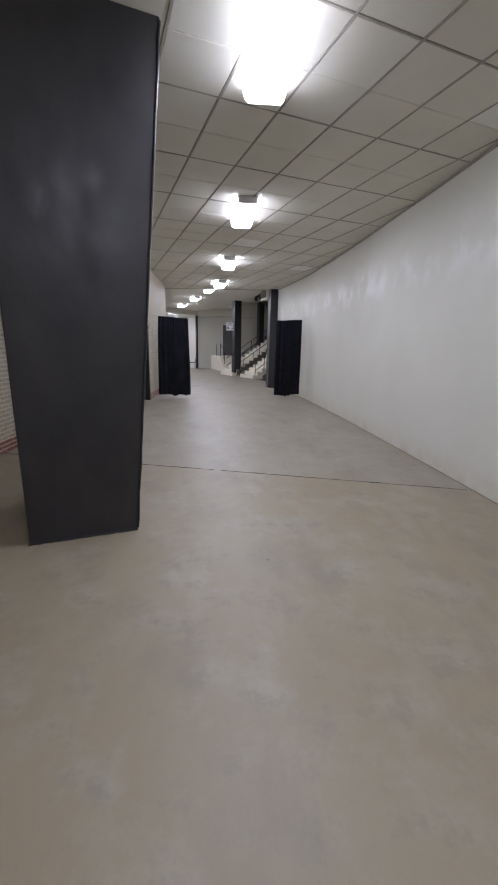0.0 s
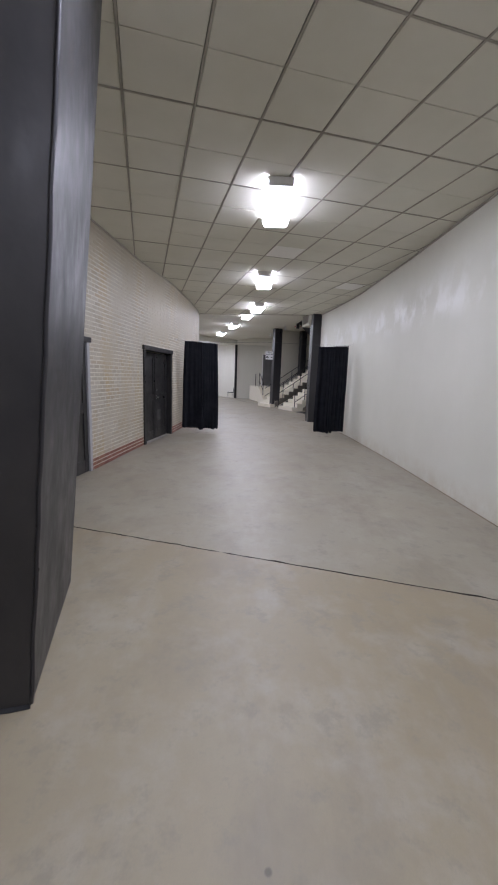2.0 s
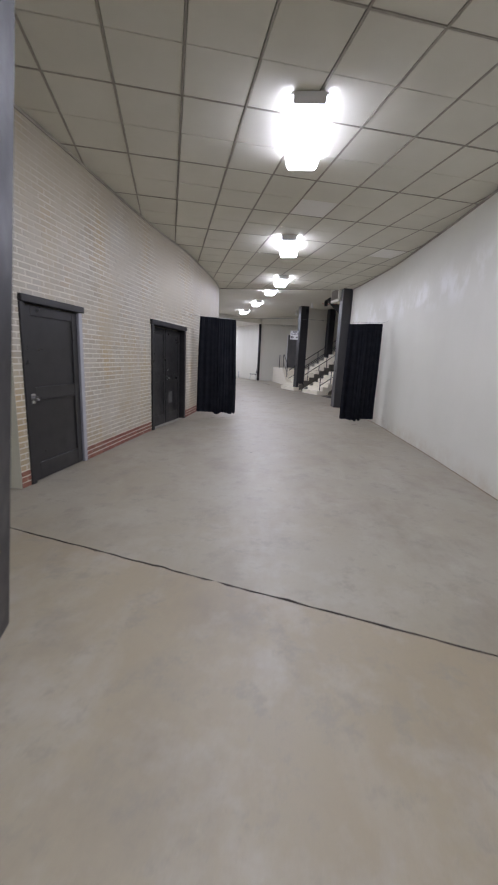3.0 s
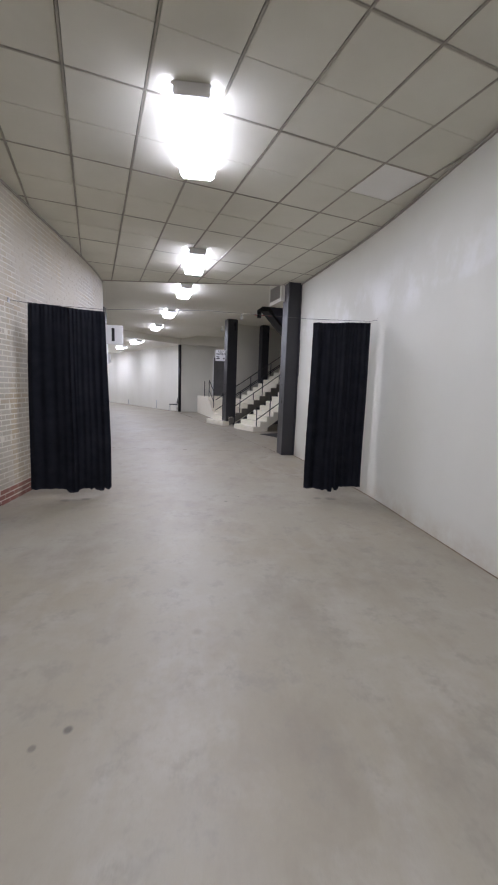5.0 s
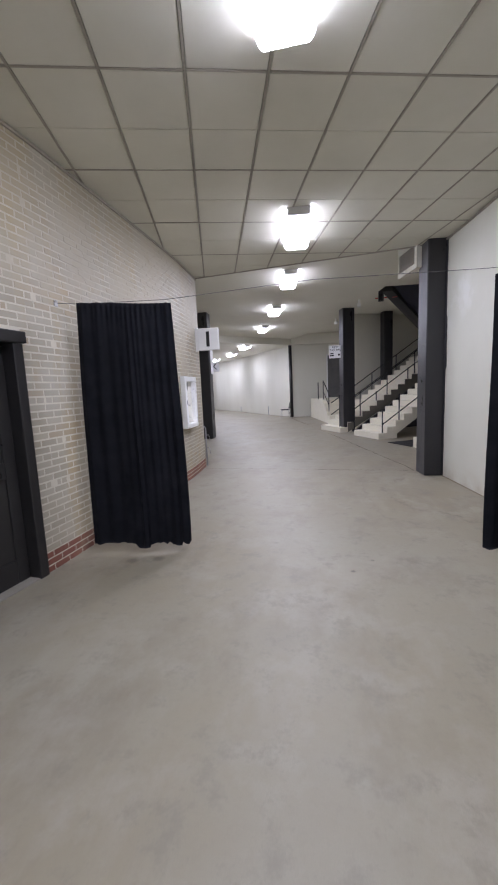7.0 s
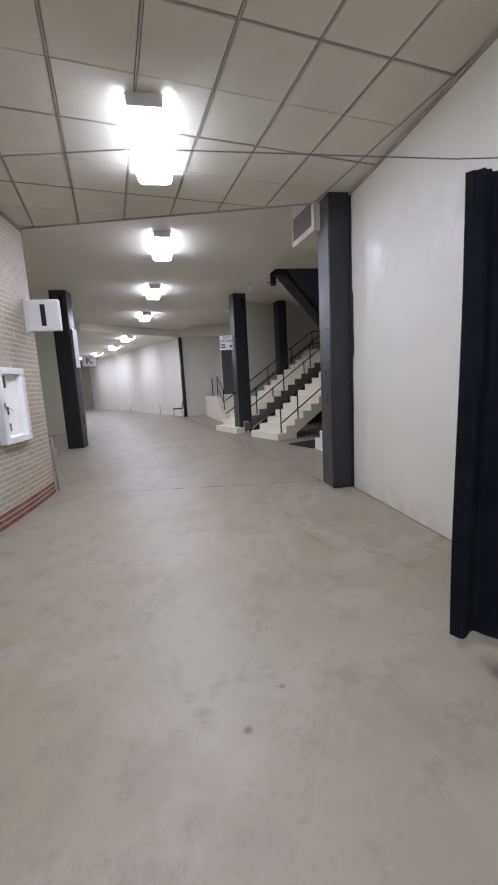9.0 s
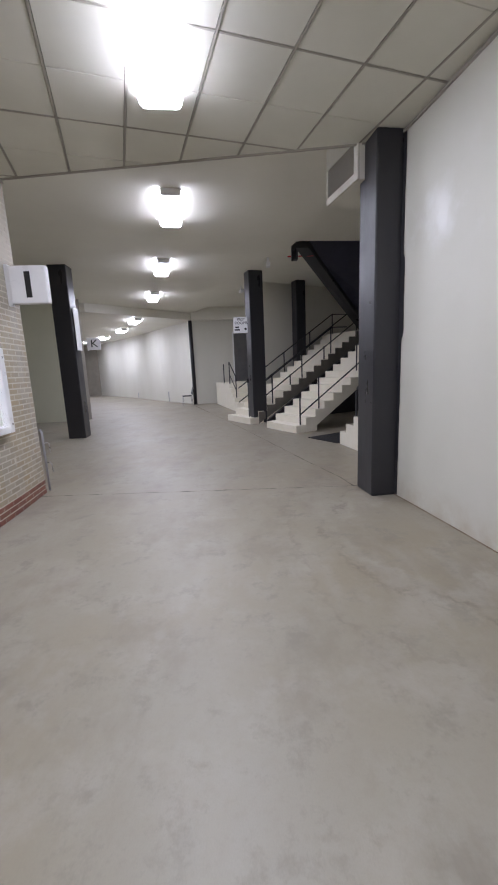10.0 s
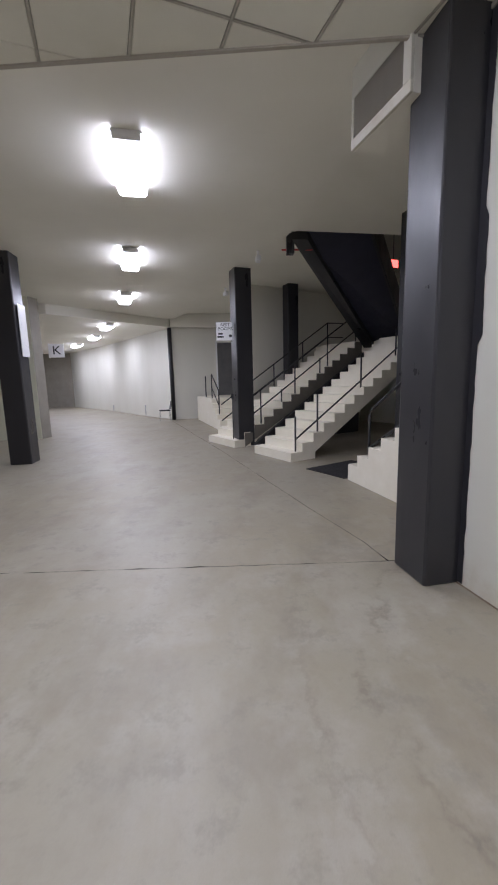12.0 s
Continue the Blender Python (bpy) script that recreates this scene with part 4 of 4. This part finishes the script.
# ---------------------------------------------------------------- rails of the staircase
def rail(parent, v, posts, bars, u0, u1, h=0.95, ends=()):
    """A black pipe rail over the nosing line at v. bars: heights over the nosings."""
    line = lambda u, over: (u, v, u * R / T + 0.09 + over)
    for u in posts:
        part("post", tube([(u, v, math.floor(u / T + 1) * R - 0.02), line(u, h)], 0.019), BLACKPAINT, parent)
    for over in bars:
        pts = [line(u0, over), line(u1, over)]
        if ends:
            pts.append((u1 + ends[0], v, pts[-1][2] + 0.02))
        part("bar", tube(pts, 0.019), BLACKPAINT, parent)


rails = empty("stair_railing", pose(O.x, O.y, 0, 0, 0, TURN_U), "black-painted steel pipe railings on the white stairs", "railing")
rail(rails, 0.10, (0.20,), (), 0.20, 4.2, 0.69)
rail(rails, 0.10, (0.80, 2.11, 3.30), (0.22,), 0.20, 4.2, 0.76)
rail(rails, 2.24, (0.83, 1.96, 3.15, 4.28), (0.82,), 0.60, 4.28, 0.82, (0.4,))
rail(rails, 2.24, (1.50, 2.86), (0.36,), 0.50, 4.28, 0.40)
rail(rails, 3.55, (1.10, 2.23, 3.36, 4.41), (0.67, 0.22), 0.4, 4.41, 0.67, (0.7,))

r_small = empty("step_railing", SMALL, "black steel pipe handrails beside the short steps", "railing")
for v in (-0.10, -1.45):
    part("rail", tube([(0.9, v, 0.49), (0.9, v, 1.30), (0.93, v, 1.33), (2.0, v, 1.90), (2.03, v, 1.88), (2.03, v, 1.01)], 0.021), BLACKPAINT, r_small)
    part("bar", tube([(0.9, v, 0.80), (2.03, v, 1.40)], 0.018), BLACKPAINT, r_small)
part("post", tube([(3.2, -0.1, 1.0), (3.2, -0.1, 1.85)], 0.024), BLACKPAINT, r_small)

r_third = empty("side_railing", pose(3.55, 19.29, 0, 0, 0, D3), "black steel pipe handrail on the side stairs", "railing")
part("rail", tube([(0.12, 0.3, 0.1), (0.12, 0.3, 1.05), (0.16, 0.3, 1.13), (0.25, 0.3, 1.19), (2.6, 0.3, 2.55)], 0.022), BLACKPAINT, r_third)
part("bar", tube([(0.12, 0.3, 0.52), (2.6, 0.3, 1.95)], 0.022), BLACKPAINT, r_third)

mat_poly = [(3.03, 20.13), (3.50, 19.33), (4.54, 19.93), (4.07, 20.73)]
tagged(part("floor_mat", prism(mat_poly, 0.0, 0.012), RUBBER), "black rubber floor mat before the side stairs", "mat")

# ---------------------------------------------------------------- vent soffit beside the pillar
vent = empty("air_vent", pose(2.99, 16.22, 3.64, 0, 0, 104.5), "white-framed dark louvred air vent in a ceiling soffit", "vent")
VL = 0.76
part("soffit_box", box(0.0, VL, -0.33, -0.03, 0.0, 0.64), PLASTER, vent)
for a in ((0, VL, 0.0, 0.085), (0, VL, 0.40, 0.64), (0, 0.085, 0.087, 0.398), (VL - 0.03, VL, 0.087, 0.398)):
    part("frame", box(a[0], a[1], -0.03, 0.0, a[2], a[3], 0.004), WALL, vent)
part("backing", box(0.085, VL - 0.03, -0.029, -0.025, 0.087, 0.398), SUB, vent)
for k in range(15):
    sl = part("slat", box(0.085, VL - 0.03, -0.010, 0.010, -0.002, 0.002), FARGREY, vent)
    sl.matrix_basis = pose(0, -0.012, 0.10 + k * 0.0207, 35, 0, 0)

# ---------------------------------------------------------------- rest room sign and door
rs = empty("restroom_sign", pose(1.60, 22.98, 2.84, 0, 0, 4), "small white sign with black lettering fixed to the pillar", "sign")
part("board", box(-0.2, 0.2, -0.012, 0.012, -0.22, 0.22, 0.01, seg=2), WHITE, rs)
face = pose(0, -0.0135, 0, 90, 0, 0)
letters("lettering", "REST", 0.105, rs, face @ pose(0.02, 0.15, 0), depth=0.001)
letters("lettering", "ROOMS", 0.105, rs, face @ pose(0.02, 0.055, 0), depth=0.001)
for z, w in ((-0.06, 0.055), (-0.13, 0.075)):
    part("print_bar", box(-0.10 - w, -0.10 + w, -0.0145, -0.0125, z - 0.02, z + 0.02), INK, rs)
dot = part("print_dot", tube([(0.14, -0.0145, -0.11), (0.14, -0.0125, -0.11)], 0.035, sides=16), INK, rs)
door_3 = empty("door_3", pose(1.22, 31.09, 1.02, 0, 0, 5.4), "dark closed restroom door at the top of the short steps", "door", kind="structure")
part("leaf", box(0, 0.95, -0.04, -0.005, 0.0, 2.3, 0.004), DARKGREY, door_3)
part("frame", box(-0.07, -0.002, -0.05, -0.002, 0, 2.37, 0.004), WHITE, door_3)

# ---------------------------------------------------------------- chair beside the post
def chair(m):
    c = empty("chair", m, "black chair with thin steel legs beside the post", "chair")
    part("seat", box(-0.22, 0.22, -0.22, 0.22, 0.43, 0.47, 0.015, seg=2), RUBBER, c)
    back = part("backrest", box(-0.2, 0.2, -0.012, 0.012, 0.0, 0.34, 0.01, seg=2), RUBBER, c)
    back.matrix_basis = pose(0, 0.235, 0.50, -10, 0, 0)
    for x in (-0.19, 0.19):
        part("leg", tube([(x, -0.19, 0.43), (x, -0.22, 0.0)], 0.011), STEEL, c)
        part("leg", tube([(x, 0.29, 0.82), (x, 0.20, 0.45), (x, 0.24, 0.0)], 0.011), STEEL, c)
    return c


chair(pose(-1.12, 30.2, 0, 0, 0, -75))

# ---------------------------------------------------------------- small fixtures
cctv = empty("security_camera", pose(2.35, 21.7, PLAST), "small white security camera under the ceiling", "camera fixture", "security cameras")
part("mount", tube([(0, 0, 0), (0, 0, -0.12)], 0.026), WHITE, cctv)
part("housing", box(-0.05, 0.05, -0.14, 0.08, -0.22, -0.12, 0.015, seg=2), WHITE, cctv)
copy_thing(cctv, pose(1.66, 24.9, PLAST, 0, 0, 20))
plate = empty("pillar_notice", pose(-2.55, 21.57, 2.25, 0, 0, 94), "tall white notice board on the black pillar", "notice")
part("board", box(0.02, 0.36, -0.012, 0.0, 0, 1.05, 0.003), WHITE, plate)
cond = empty("conduit", pose(1.74, 23.02, 0), "black conduit with a small switch box on the pillar", "conduit")
part("pipe", tube([(0, 0, 0), (0, 0, 1.2)], 0.014), BLACKPAINT, cond)
part("switch_box", box(-0.03, 0.03, -0.03, 0.02, 1.2, 1.32, 0.006), BLACKPAINT, cond)
tagged(part("sprinkler_pipe", tube([(2.82, 21.53, 4.24), (3.45, 21.53, 4.24)], 0.016), REDPLASTIC), "thin red-painted pipe behind the upper stairs bracket", "pipe")
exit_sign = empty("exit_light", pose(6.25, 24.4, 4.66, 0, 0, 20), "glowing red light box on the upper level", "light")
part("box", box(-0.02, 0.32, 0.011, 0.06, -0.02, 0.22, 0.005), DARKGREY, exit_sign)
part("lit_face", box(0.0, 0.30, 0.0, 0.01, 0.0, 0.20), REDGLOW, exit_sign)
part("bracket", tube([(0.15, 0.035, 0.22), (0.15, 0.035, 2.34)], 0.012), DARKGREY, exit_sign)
for x, y, h in ((-2.55, 33.12, 0.55), (-5.35, 37.35, 0.35)):
    tagged(part("wall_conduit", tube([(x, y, 0), (x, y, h)], 0.02), GREYTRIM), "short grey conduit at the foot of the curved wall", "conduit", "wall conduits")
